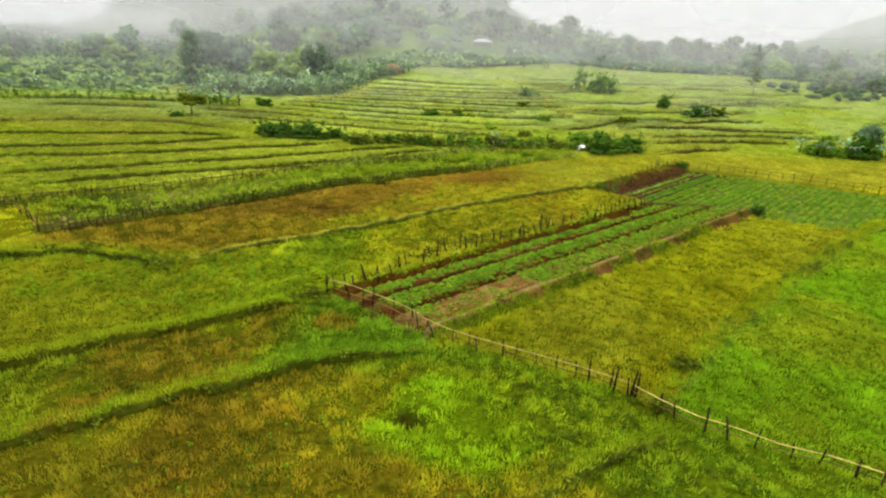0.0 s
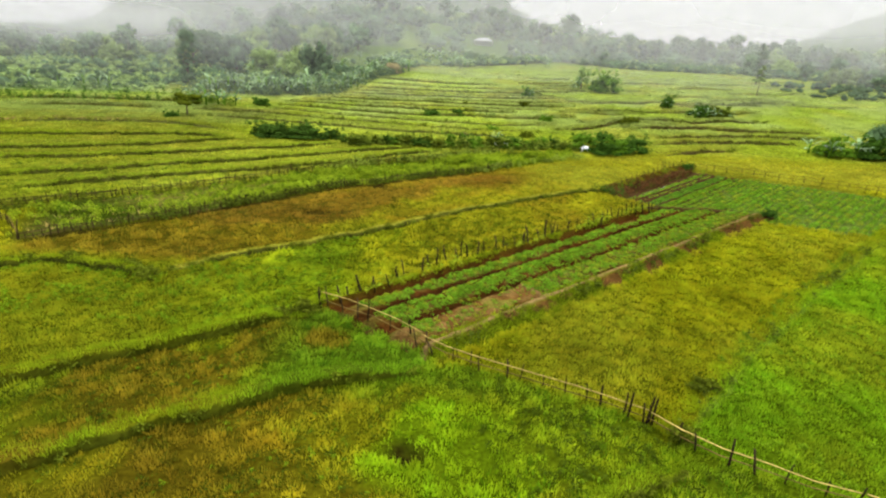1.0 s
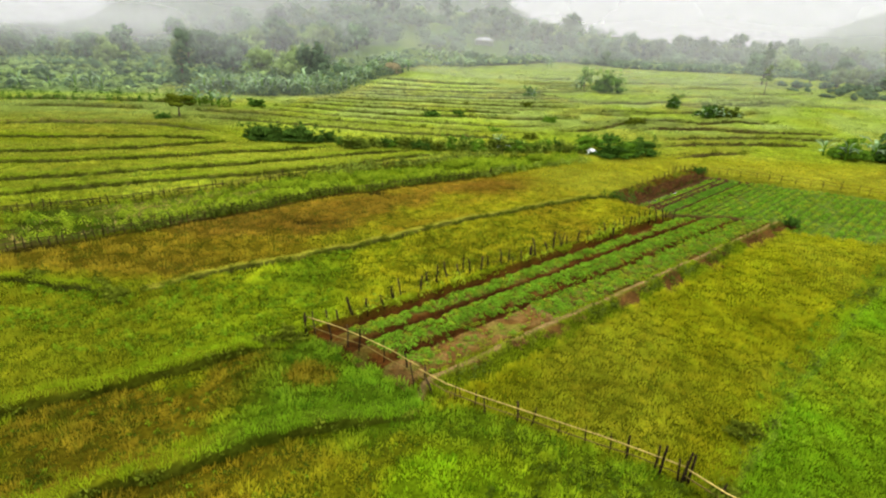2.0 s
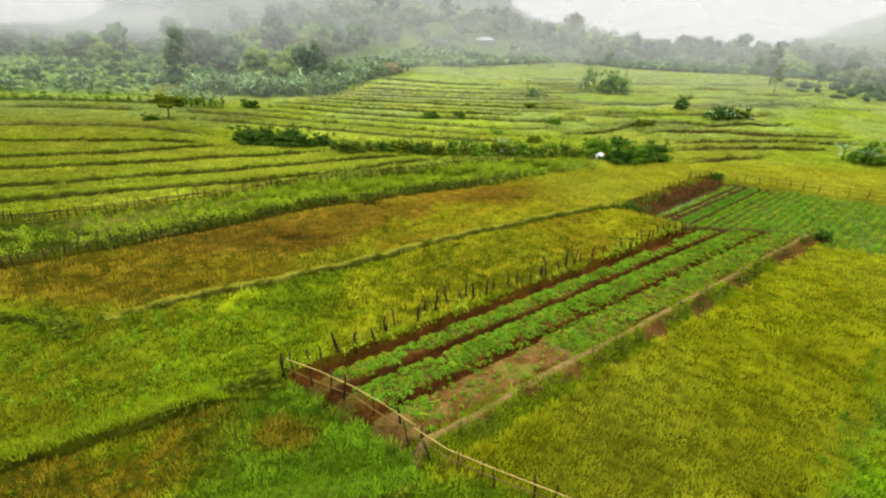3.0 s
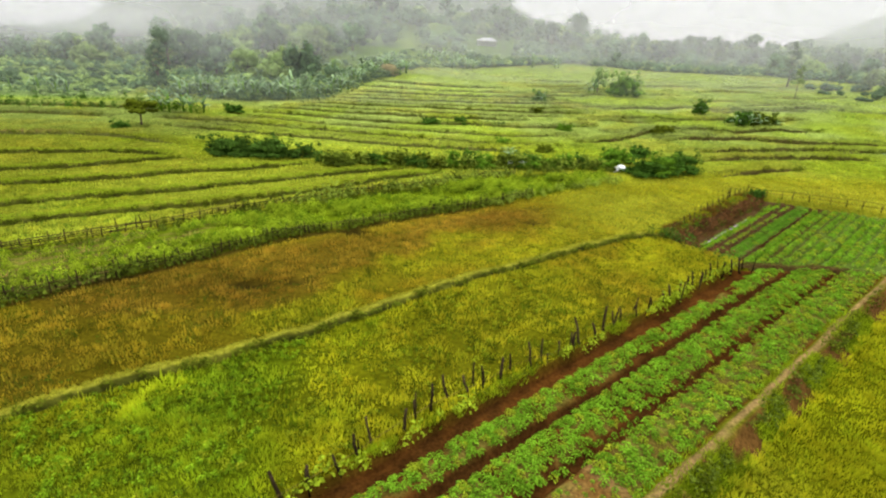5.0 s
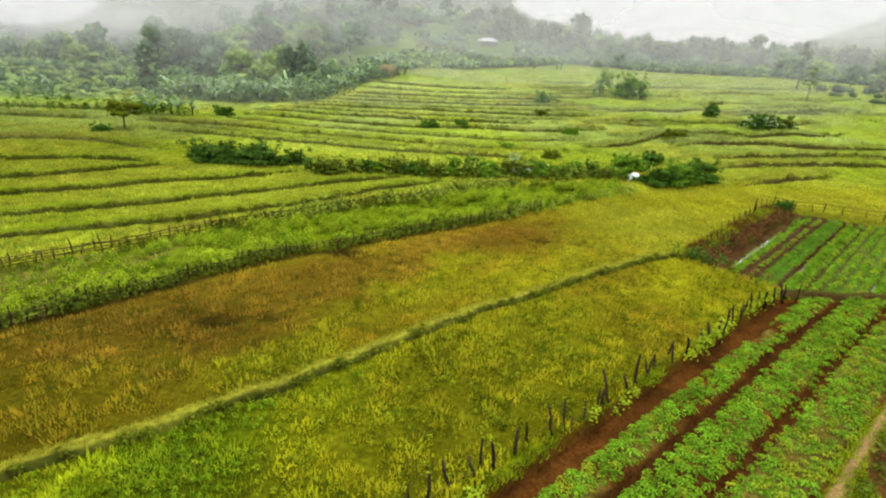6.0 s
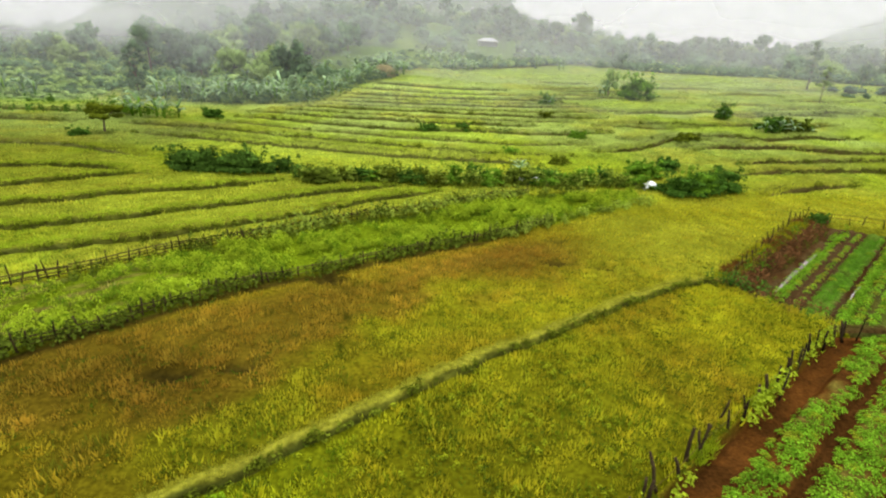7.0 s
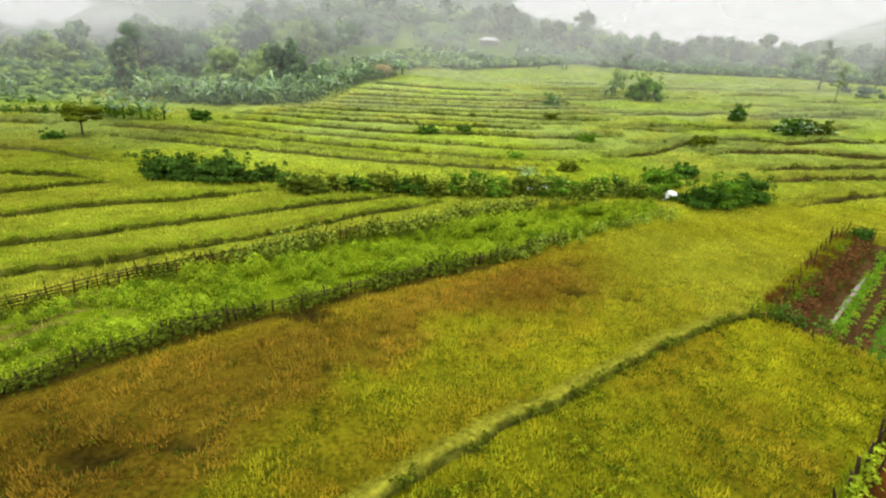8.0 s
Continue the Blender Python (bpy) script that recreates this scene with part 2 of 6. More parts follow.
    c = mix(c, (0.225, 0.165, 0.055), p * sm(-14, -22, x) * 0.85 * sm(0.55, 0.8, np.abs(np.mod((y - y_pf(x) - 0.5) / 1.35, 1.0) - 0.5) * 2))
    c = mix(c, (0.17, 0.11, 0.045), sm(0.5, 0.2, np.abs((y - 94 - 0.25 * (x + 80)) / 5.5) + np.abs((x + 84) / 34) * 0.4))
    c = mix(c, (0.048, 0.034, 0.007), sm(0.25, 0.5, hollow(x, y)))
    c = mix(c, (0.145, 0.205, 0.062), sm(-78, -92, x) * sm(138, 150, y))
    # ground far off under the woods
    c = mix(c, (0.085, 0.130, 0.032), sm(2, 22, y - np.interp(x, EDGE_X, EDGE_Y)) * (1 - 0.35 * sm(0.5, 0.65, fbm(x, y, 22, 29))))
    c = mix(c, (0.055, 0.080, 0.034), sm(380, 450, y))
    c = c * (1 - 0.04 * sm(-2, -7, x) * sm(43, 37, y))[..., None]
    v = (0.72 + 0.56 * n2)[..., None]
    return np.clip(c * v * (0.9 + 0.2 * n3[..., None]), 0, 1)


# ---- mesh helpers ----
def fast_mesh(name, verts, faces, mats, tint=None, index=None, smooth=False):
    """A mesh from arrays: verts (n, 3), faces (m, 3 or 4)."""
    verts, faces = np.asarray(verts, np.float32), np.asarray(faces, np.int32)
    me = bpy.data.meshes.new(name)
    k = faces.shape[1]
    me.vertices.add(len(verts))
    me.vertices.foreach_set("co", verts.ravel())
    me.loops.add(faces.size)
    me.loops.foreach_set("vertex_index", faces.ravel())
    me.polygons.add(len(faces))
    me.polygons.foreach_set("loop_start", np.arange(0, faces.size, k, dtype=np.int32))
    me.polygons.foreach_set("loop_total", np.full(len(faces), k, np.int32))
    if index is not None:
        me.polygons.foreach_set("material_index", np.asarray(index, np.int32))
    me.polygons.foreach_set("use_smooth", np.full(len(faces), smooth))
    for m in mats:
        me.materials.append(m)
    if tint is not None:
        att = me.color_attributes.new("tint", "FLOAT_COLOR", "POINT")
        att.data.foreach_set("color", np.c_[tint, np.ones(len(verts))].astype(np.float32).ravel())
    me.update(calc_edges=True)
    return me


def join(parts):
    """Joins (verts, faces) pairs with faces of one size."""
    vs, fs, n = [], [], 0
    for v, f in parts:
        vs.append(np.asarray(v, float))
        fs.append(np.asarray(f, int) + n)
        n += len(v)
    return np.concatenate(vs), np.concatenate(fs)


def strew(tv, tf, pos, turn, size, lean=None):
    """Copies of one template (verts, faces) at places, turned about z and scaled (scalar or 3), as one pair of arrays."""
    tv, tf, pos = np.asarray(tv, float), np.asarray(tf, int), np.asarray(pos, float)
    n, k = len(pos), len(tv)
    size = np.asarray(size, float)
    v = tv[None] * (size[:, None, None] if size.ndim == 1 else size[:, None, :])
    if lean is not None:
        v = v + v[..., 2:3] * np.asarray(lean)[:, None, :] * np.array([1, 1, 0])
    c, s = np.cos(turn)[:, None], np.sin(turn)[:, None]
    x, y = v[..., 0] * c - v[..., 1] * s, v[..., 0] * s + v[..., 1] * c
    out = np.stack((x, y, v[..., 2]), -1) + pos[:, None]
    return out.reshape(-1, 3), (tf[None] + (np.arange(n) * k)[:, None, None]).reshape(-1, tf.shape[1])


def tube(points, radii, sides=6):
    """A closed tube of quads along points (the ends are drawn in)."""
    pts = [Vector(p) for p in points]
    pts = [pts[0]] + pts + [pts[-1]]
    rr = [radii[0] * 0.05] + list(radii) + [radii[-1] * 0.05]
    verts, faces = [], []
    for i, p in enumerate(pts):
        d = (pts[min(i + 1, len(pts) - 1)] - pts[max(i - 1, 0)])
        if d.length < 1e-6:
            d = Vector((0, 0, 1))
        d.normalize()
        a = d.cross(Vector((0, 0, 1)) if abs(d.z) < 0.9 else Vector((1, 0, 0))).normalized()
        b = d.cross(a)
        for k in range(sides):
            q = 2 * math.pi * k / sides
            verts.append(p + (a * math.cos(q) + b * math.sin(q)) * rr[i])
    for i in range(len(pts) - 1):
        for k in range(sides):
            faces.append((i * sides + k, i * sides + (k + 1) % sides, (i + 1) * sides + (k + 1) % sides, (i + 1) * sides + k))
    return np.array([tuple(v) for v in verts]), np.array(faces)


def resample(points, step):
    p = np.asarray(points, float)
    d = np.r_[0, np.cumsum(np.hypot(*np.diff(p[:, :2], axis=0).T))]
    n = max(2, int(d[-1] / step) + 1)
    t = np.linspace(0, d[-1], n)
    return np.stack([np.interp(t, d, p[:, i]) for i in range(p.shape[1])], -1)


def rounded(points, times=2):
    """Cuts the corners of a polyline."""
    p = np.asarray(points, float)
    for _ in range(times):
        a, b = p[:-1] * 0.75 + p[1:] * 0.25, p[:-1] * 0.25 + p[1:] * 0.75
        p = np.concatenate([p[:1], np.stack((a, b), 1).reshape(-1, p.shape[1]), p[-1:]])
    return p


def part(name, data, parent, label="", m=None):
    ob = new(name, data)
    ob.parent = parent
    if m is not None:
        ob.matrix_basis = m
    return tagged(ob, label=label)


def empty(name, x, y, z=None):
    ob = new(name)
    ob.empty_display_size = 0.3
    ob.location = (x, y, float(ground_z(x, y)) if z is None else z)
    return ob


# ---- materials ----
def material(name, colour=(0.5, 0.5, 0.5), rough=0.85, tint=False, fine=(6.0, 0.35), broad=(0.6, 0.25), relief=0.3, through_light=0.0, spread=0.0, island=0.0, gloss=0.0):
    """A surface with grain at two scales. tint: takes its colour from the mesh's own tint; spread: from object to object; island: from leaf to leaf."""
    m = bpy.data.materials.new(name)
    m.use_nodes = True
    nt = m.node_tree
    nodes, links = nt.nodes, nt.links
    bsdf = nodes["Principled BSDF"]
    bsdf.inputs["Roughness"].default_value = rough
    bsdf.inputs["Specular IOR Level"].default_value = gloss
    co = nodes.new("ShaderNodeNewGeometry")
    if tint:
        src = nodes.new("ShaderNodeAttribute")
        src.attribute_name = "tint"
    else:
        src = nodes.new("ShaderNodeRGB")
        src.outputs[0].default_value = (*colour, 1)
    value = None
    height = None
    for size, amount in (fine, broad):
        nz = nodes.new("ShaderNodeTexNoise")
        nz.inputs["Scale"].default_value, nz.inputs["Detail"].default_value = size, 4.0
        links.new(co.outputs["Position"], nz.inputs["Vector"])
        rng = nodes.new("ShaderNodeMapRange")
        rng.inputs["From Min"].default_value, rng.inputs["From Max"].default_value = 0.3, 0.7
        rng.inputs["To Min"].default_value, rng.inputs["To Max"].default_value = 1 - amount, 1 + amount
        links.new(nz.outputs[0], rng.inputs["Value"])
        height = height or nz
        if value is None:
            value = rng.outputs[0]
        else:
            mul = nodes.new("ShaderNodeMath")
            mul.operation = "MULTIPLY"
            links.new(value, mul.inputs[0])
            links.new(rng.outputs[0], mul.inputs[1])
            value = mul.outputs[0]
    for amount, kind in ((spread, "object"), (island, "island")):
        if amount:
            rnd = nodes.new("ShaderNodeObjectInfo") if kind == "object" else co
            rng = nodes.new("ShaderNodeMapRange")
            rng.inputs["To Min"].default_value, rng.inputs["To Max"].default_value = 1 - amount, 1 + amount
            links.new(rnd.outputs["Random" if kind == "object" else "Random Per Island"], rng.inputs["Value"])
            mul = nodes.new("ShaderNodeMath")
            mul.operation = "MULTIPLY"
            links.new(value, mul.inputs[0])
            links.new(rng.outputs[0], mul.inputs[1])
            value = mul.outputs[0]
    col = nodes.new("ShaderNodeVectorMath")
    col.operation = "SCALE"
    links.new(src.outputs["Color"], col.inputs[0])
    links.new(value, col.inputs[3])
    links.new(col.outputs[0], bsdf.inputs["Base Color"])
    if relief:
        bump = nodes.new("ShaderNodeBump")
        bump.inputs["Strength"].default_value, bump.inputs["Distance"].default_value = relief, 0.08
        links.new(height.outputs[0], bump.inputs["Height"])
        links.new(bump.outputs[0], bsdf.inputs["Normal"])
    if through_light:
        tr = nodes.new("ShaderNodeBsdfTranslucent")
        links.new(col.outputs[0], tr.inputs["Color"])
        mix = nodes.new("ShaderNodeMixShader")
        mix.inputs[0].default_value = through_light
        links.new(bsdf.outputs[0], mix.inputs[1])
        links.new(tr.outputs[0], mix.inputs[2])
        links.new(mix.outputs[0], nodes["Material Output"].inputs["Surface"])
    return m


M_GROUND = material("field_turf", tint=True, rough=1.0, fine=(5.0, 0.45), broad=(0.5, 0.15), relief=0.6, gloss=0.0)
M_GRASS = material("grass_blades", tint=True, rough=0.8, fine=(1.2, 0.25), broad=(0.2, 0.12), relief=0, through_light=0.5, island=0.16, gloss=0.02)
M_BUND = material("bund_turf", tint=True, rough=0.95, fine=(4.0, 0.45), broad=(0.7, 0.25), relief=0.8, gloss=0.0)
M_SOIL = material("garden_soil", tint=True, rough=0.95, fine=(7.0, 0.4), broad=(0.9, 0.25), relief=0.9, gloss=0.0)
M_POST = material("weathered_wood", (0.030, 0.021, 0.010), rough=0.9, fine=(18, 0.4), broad=(3, 0.3), relief=0.3, spread=0.45, gloss=0.0)
M_BAMBOO = material("split_bamboo", (0.34, 0.255, 0.070), rough=0.6, fine=(9, 0.25), broad=(1.5, 0.3), relief=0.15, spread=0.2)
M_OLD_BAMBOO = material("old_bamboo", (0.095, 0.068, 0.018), rough=0.85, gloss=0.0, fine=(9, 0.3), broad=(1.5, 0.3), relief=0.15, spread=0.3)
M_CROP = material("crop_leaf", (0.112, 0.228, 0.012), rough=0.6, fine=(5, 0.25), broad=(0.8, 0.35), relief=0, through_light=0.3, island=0.5)
M_CROP_PALE = material("pale_crop_leaf", (0.20, 0.255, 0.014), rough=0.6, fine=(5, 0.2), broad=(0.5, 0.3), relief=0, through_light=0.35, island=0.35)
M_PLOT = material("plot_leaf", (0.082, 0.150, 0.007), rough=0.6, fine=(5, 0.2), broad=(0.5, 0.3), relief=0, through_light=0.35, island=0.4)
M_PLOT_PALE = material("pale_plot_leaf", (0.235, 0.318, 0.016), rough=0.6, fine=(5, 0.2), broad=(0.5, 0.3), relief=0, through_light=0.4, island=0.35)
M_BUSH = material("bush_leaf", (0.045, 0.100, 0.011), rough=0.55, fine=(3, 0.25), broad=(0.4, 0.3), relief=0, through_light=0.25, island=0.45)
M_BUSH_LIGHT = material("light_bush_leaf", (0.090, 0.180, 0.012), rough=0.6, fine=(3, 0.25), broad=(0.4, 0.3), relief=0, through_light=0.3, island=0.45)
M_THICKET = material("thicket_leaf", (0.046, 0.092, 0.012), rough=0.6, fine=(3, 0.25), broad=(0.4, 0.3), relief=0, through_light=0.2, island=0.5)
M_TANGLE = material("tangled_weed_leaf", (0.066, 0.092, 0.009), rough=0.8, fine=(3, 0.25), broad=(0.4, 0.3), relief=0, through_light=0.2, island=0.5)
M_WEED = material("weed_leaf", (0.080, 0.102, 0.007), rough=0.7, fine=(2, 0.3), broad=(0.3, 0.3), relief=0, through_light=0.3, island=0.5)
# Woodland leaves kept pale and bluish: some distance haze is in their colour.
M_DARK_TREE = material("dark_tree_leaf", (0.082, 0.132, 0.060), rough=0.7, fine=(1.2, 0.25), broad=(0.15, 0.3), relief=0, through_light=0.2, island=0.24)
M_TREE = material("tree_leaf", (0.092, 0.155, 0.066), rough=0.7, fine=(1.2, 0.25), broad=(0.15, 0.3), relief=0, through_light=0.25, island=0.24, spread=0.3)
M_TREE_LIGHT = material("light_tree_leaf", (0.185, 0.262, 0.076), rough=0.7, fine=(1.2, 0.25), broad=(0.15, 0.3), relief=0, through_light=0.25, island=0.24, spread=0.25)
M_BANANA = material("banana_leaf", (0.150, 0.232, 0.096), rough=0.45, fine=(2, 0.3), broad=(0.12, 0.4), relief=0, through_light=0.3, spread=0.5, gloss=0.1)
M_BARK = material("bark", (0.10, 0.075, 0.055), rough=0.95, fine=(6, 0.35), broad=(1, 0.3), relief=0.5)
M_SHEET = material("white_sheet", (0.80, 0.80, 0.80), rough=0.5, fine=(4, 0.06), broad=(1, 0.06), relief=0.2, gloss=0.3)
M_PLASTER = material("pale_wall", (0.38, 0.37, 0.34), rough=0.9, fine=(2, 0.1), broad=(0.4, 0.1), relief=0.1)
M_ROOF = material("pale_metal_roof", (0.34, 0.34, 0.34), rough=0.5, fine=(3, 0.08), broad=(0.5, 0.1), relief=0.1)
M_RANK = material("rank_grass", (0.185, 0.245, 0.028), rough=0.8, fine=(3, 0.3), broad=(0.4, 0.3), relief=0, through_light=0.35, island=0.45)
# Darker green that carries the shading of the humps.
M_HUMP_SHADE = material("hummock_grass_shade", (0.122, 0.168, 0.024), rough=0.9, fine=(3, 0.3), broad=(0.3, 0.35), relief=0, through_light=0.3, island=0.3)
M_DRY = material("withered_leaf", (0.110, 0.052, 0.018), rough=0.8, fine=(3, 0.3), broad=(0.5, 0.3), relief=0, through_light=0.2, island=0.5)
M_BRUSH = material("dark_brushwood", (0.055, 0.042, 0.014), rough=0.95, fine=(9, 0.3), broad=(1.5, 0.3), relief=0.15, spread=0.3)
M_STRAW = material("dry_straw", (0.20, 0.165, 0.075), rough=0.95, fine=(5, 0.3), broad=(0.6, 0.3), relief=0.6, island=0.3)
M_WATER = material("muddy_water", (0.16, 0.13, 0.10), rough=0.06, fine=(2, 0.1), broad=(0.5, 0.1), relief=0, gloss=0.6)
M_FLOWER = material("white_flower", (0.75, 0.75, 0.62), rough=0.7, fine=(6, 0.1), broad=(1, 0.1), relief=0)


def mist_material(name, density, size, low, high, seed, west=None, top=None):
    """Thin cloud: white droplets that scatter part of the light and let the rest through, in drifts."""
    m = bpy.data.materials.new(name)
    m.use_nodes = True
    nodes, links = m.node_tree.nodes, m.node_tree.links
    nodes.clear()
    out = nodes.new("ShaderNodeOutputMaterial")
    clear = nodes.new("ShaderNodeBsdfTransparent")
    white = nodes.new("ShaderNodeBsdfDiffuse")
    white.inputs["Color"].default_value = (0.77, 0.76, 0.78, 1)
    back = nodes.new("ShaderNodeBsdfTranslucent")
    back.inputs["Color"].default_value = (0.77, 0.76, 0.78, 1)
    both = nodes.new("ShaderNodeMixShader")
    both.inputs[0].default_value = 0.5
    links.new(white.outputs[0], both.inputs[1])
    links.new(back.outputs[0], both.inputs[2])
    pos = nodes.new("ShaderNodeNewGeometry")
    shift = nodes.new("ShaderNodeVectorMath")
    shift.operation = "MULTIPLY_ADD"
    shift.inputs[1].default_value = (1 / size, 1 / size, 1.7 / size)
    shift.inputs[2].default_value = (seed, seed * 2.3, seed * 0.7)
    links.new(pos.outputs["Position"], shift.inputs[0])
    nz = nodes.new("ShaderNodeTexNoise")
    nz.inputs["Scale"].default_value, nz.inputs["Detail"].default_value, nz.inputs["Roughness"].default_value = 1.0, 5.0, 0.55
    links.new(shift.outputs[0], nz.inputs["Vector"])
    rng = nodes.new("ShaderNodeMapRange")
    rng.inputs["From Min"].default_value, rng.inputs["From Max"].default_value = 0.3, 0.7
    rng.inputs["To Min"].default_value, rng.inputs["To Max"].default_value = 0.45, 1.35
    links.new(nz.outputs[0], rng.inputs["Value"])
    sep = nodes.new("ShaderNodeSeparateXYZ")
    links.new(pos.outputs["Position"], sep.inputs[0])
    grow = nodes.new("ShaderNodeMapRange")
    grow.interpolation_type = "SMOOTHSTEP"
    grow.inputs["From Min"].default_value, grow.inputs["From Max"].default_value = low, high
    grow.inputs["To Min"].default_value, grow.inputs["To Max"].default_value = 0.0, 1.0
    links.new(sep.outputs[2], grow.inputs["Value"])
    a = nodes.new("ShaderNodeMath")
    a.operation = "MULTIPLY"
    links.new(rng.outputs[0], a.inputs[0])
    links.new(grow.outputs[0], a.inputs[1])
    if west:
        side = nodes.new("ShaderNodeMapRange")
        side.interpolation_type = "SMOOTHSTEP"
        side.inputs["From Min"].default_value, side.inputs["From Max"].default_value = west
        side.inputs["To Min"].default_value, side.inputs["To Max"].default_value = 1.0, 0.0
        links.new(sep.outputs[0], side.inputs["Value"])
        c = nodes.new("ShaderNodeMath")
        c.operation = "MULTIPLY"
        links.new(a.outputs[0], c.inputs[0])
        links.new(side.outputs[0], c.inputs[1])
        a = c
    if top:
        thin = nodes.new("ShaderNodeMapRange")
        thin.interpolation_type = "SMOOTHSTEP"
        thin.inputs["From Min"].default_value, thin.inputs["From Max"].default_value = top
        thin.inputs["To Min"].default_value, thin.inputs["To Max"].default_value = 1.0, 0.0
        links.new(sep.outputs[2], thin.inputs["Value"])
        d = nodes.new("ShaderNodeMath")
        d.operation = "MULTIPLY"
        links.new(a.outputs[0], d.inputs[0])
        links.new(thin.outputs[0], d.inputs[1])
        a = d
    b = nodes.new("ShaderNodeMath")
    b.operation, b.use_clamp = "MULTIPLY", True
    b.inputs[1].default_value = density
    links.new(a.outputs[0], b.inputs[0])
    mix = nodes.new("ShaderNodeMixShader")
    links.new(b.outputs[0], mix.inputs[0])
    links.new(clear.outputs[0], mix.inputs[1])
    links.new(both.outputs[0], mix.inputs[2])
    links.new(mix.outputs[0], out.inputs["Surface"])
    return m


# ---- ground ----
def spaced(start, fine_end, step, far, grow):
    v = list(np.arange(start, fine_end + 1e-6, step))
    d = step
    while v[-1] < far:
        d *= grow
        v.append(v[-1] + d)
    return v


gx = np.array([-q for q in reversed(spaced(0.4, 62, 0.8, 3500, 1.08))] + spaced(0.4, 72, 0.8, 3500, 1.08))
gy_hi = spaced(8.2, 112, 0.7, 4500, 1.04)
gy_lo = spaced(0.0, 0.4, 0.5, 3000, 1.2)
gy = np.array([7.5 - q for q in reversed(gy_lo)] + gy_hi)
XX, YY = np.meshgrid(gx, gy)
gv = np.stack((XX.ravel(), YY.ravel(), ground_z(XX, YY).ravel()), -1)
nx, ny = len(gx), len(gy)
ii = (np.arange(ny - 1)[:, None] * nx + np.arange(nx - 1)[None]).ravel()
gf = np.stack((ii, ii + 1, ii + nx + 1, ii + nx), -1)
# Near turf darkened: thatch under the grass, plus shade in the gaps.
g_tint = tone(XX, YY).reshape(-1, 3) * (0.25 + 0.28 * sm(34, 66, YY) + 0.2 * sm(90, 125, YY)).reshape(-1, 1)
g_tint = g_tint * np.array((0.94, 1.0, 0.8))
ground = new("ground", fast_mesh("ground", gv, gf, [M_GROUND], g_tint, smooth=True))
tagged(ground, "green and rusty grassland of paddy fields in a valley", "grassland", kind="structure")


# ---- bunds: raised edges of the paddies ----
BUND_TUFTS = []


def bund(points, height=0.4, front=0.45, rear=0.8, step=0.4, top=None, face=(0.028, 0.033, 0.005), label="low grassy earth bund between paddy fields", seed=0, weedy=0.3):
    """A ridge along points; its steep side looks towards smaller y."""
    p = resample(rounded(points, 2), step)
    d = np.gradient(p, axis=0)
    nrm = np.stack((-d[:, 1], d[:, 0]), -1) / np.hypot(d[:, 0], d[:, 1])[:, None]
    nrm *= np.where(nrm[:, 1:2] < 0, -1, 1)
    along = np.arange(len(p)) * step
    p = p + nrm * ((fbm(along, along * 0 + seed, 3.0, 41) - 0.5) * 0.55)[:, None]
    offs = np.array([-1.0, -0.86, -0.6, -0.22, 0.2, 0.55, 1.0])
    high = np.array([-0.45, 0.1, 0.74, 1.0, 0.92, 0.5, -0.2])
    verts, tint = [], []
    fade = np.clip(np.minimum(np.arange(len(p)), np.arange(len(p))[::-1]) / 7, 0.1, 1)
    swell = (0.7 + 0.75 * fbm(along, along * 0 + seed, 5, 43)) * fade
    for k in range(7):
        w = offs[k] * (front if offs[k] < 0 else rear)
        q = p + nrm * w
        wob = (fbm(along, along * 0 + k * 0.7 + seed, 0.9, 42) - 0.5)
        h = high[k] * height * swell + wob * 0.4 * height
        verts.append(np.c_[q + nrm * (wob * 0.3)[:, None], lie(q[:, 0], q[:, 1]) + h])
        g = tone(q[:, 0], q[:, 1] + 0.5) if top is None else np.tile(np.array(top), (len(p), 1)) * (0.8 + 0.4 * fbm(q[:, 0], q[:, 1], 1.5, 44))[:, None]
        # Steep side: dark weedy earth, tinted darker still for the shade on it.
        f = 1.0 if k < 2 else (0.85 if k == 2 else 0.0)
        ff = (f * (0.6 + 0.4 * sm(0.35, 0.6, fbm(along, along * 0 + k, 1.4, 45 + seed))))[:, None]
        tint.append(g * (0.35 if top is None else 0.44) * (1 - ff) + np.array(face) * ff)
    n = len(p)
    v, t = np.stack(verts, 1).reshape(-1, 3), np.stack(tint, 1).reshape(-1, 3)
    i = (np.arange(n - 1)[:, None] * 7 + np.arange(6)[None]).ravel()
    f = np.stack((i, i + 7, i + 8, i + 1), -1)
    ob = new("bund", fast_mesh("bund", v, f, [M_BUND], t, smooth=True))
    tagged(ob, label, "earth bund", "paddy bunds", "structure")
    BUND_TUFTS.append((p, nrm, height * swell, front, rear, step, top, weedy))
    return ob


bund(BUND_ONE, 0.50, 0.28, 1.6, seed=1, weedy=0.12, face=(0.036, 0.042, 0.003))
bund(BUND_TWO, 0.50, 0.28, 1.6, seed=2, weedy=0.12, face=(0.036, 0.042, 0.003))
bund(PATH_BUND, 0.30, 0.42, 0.75, weedy=0.25, top=(0.262, 0.262, 0.024), label="narrow trodden earth path on a bund", seed=3)
bund(CROSS_BUND, 0.42, 0.4, 0.6, seed=4)
bund([(4.2, 12.6), (6.5, 14.3), (8.8, 15.7), (10.8, 16.7)], 0.3, 0.4, 0.9, seed=5)
bund(RIDGE, 0.14, 0.7, 0.9, weedy=0.0, seed=6, face=(0.06, 0.10, 0.006))
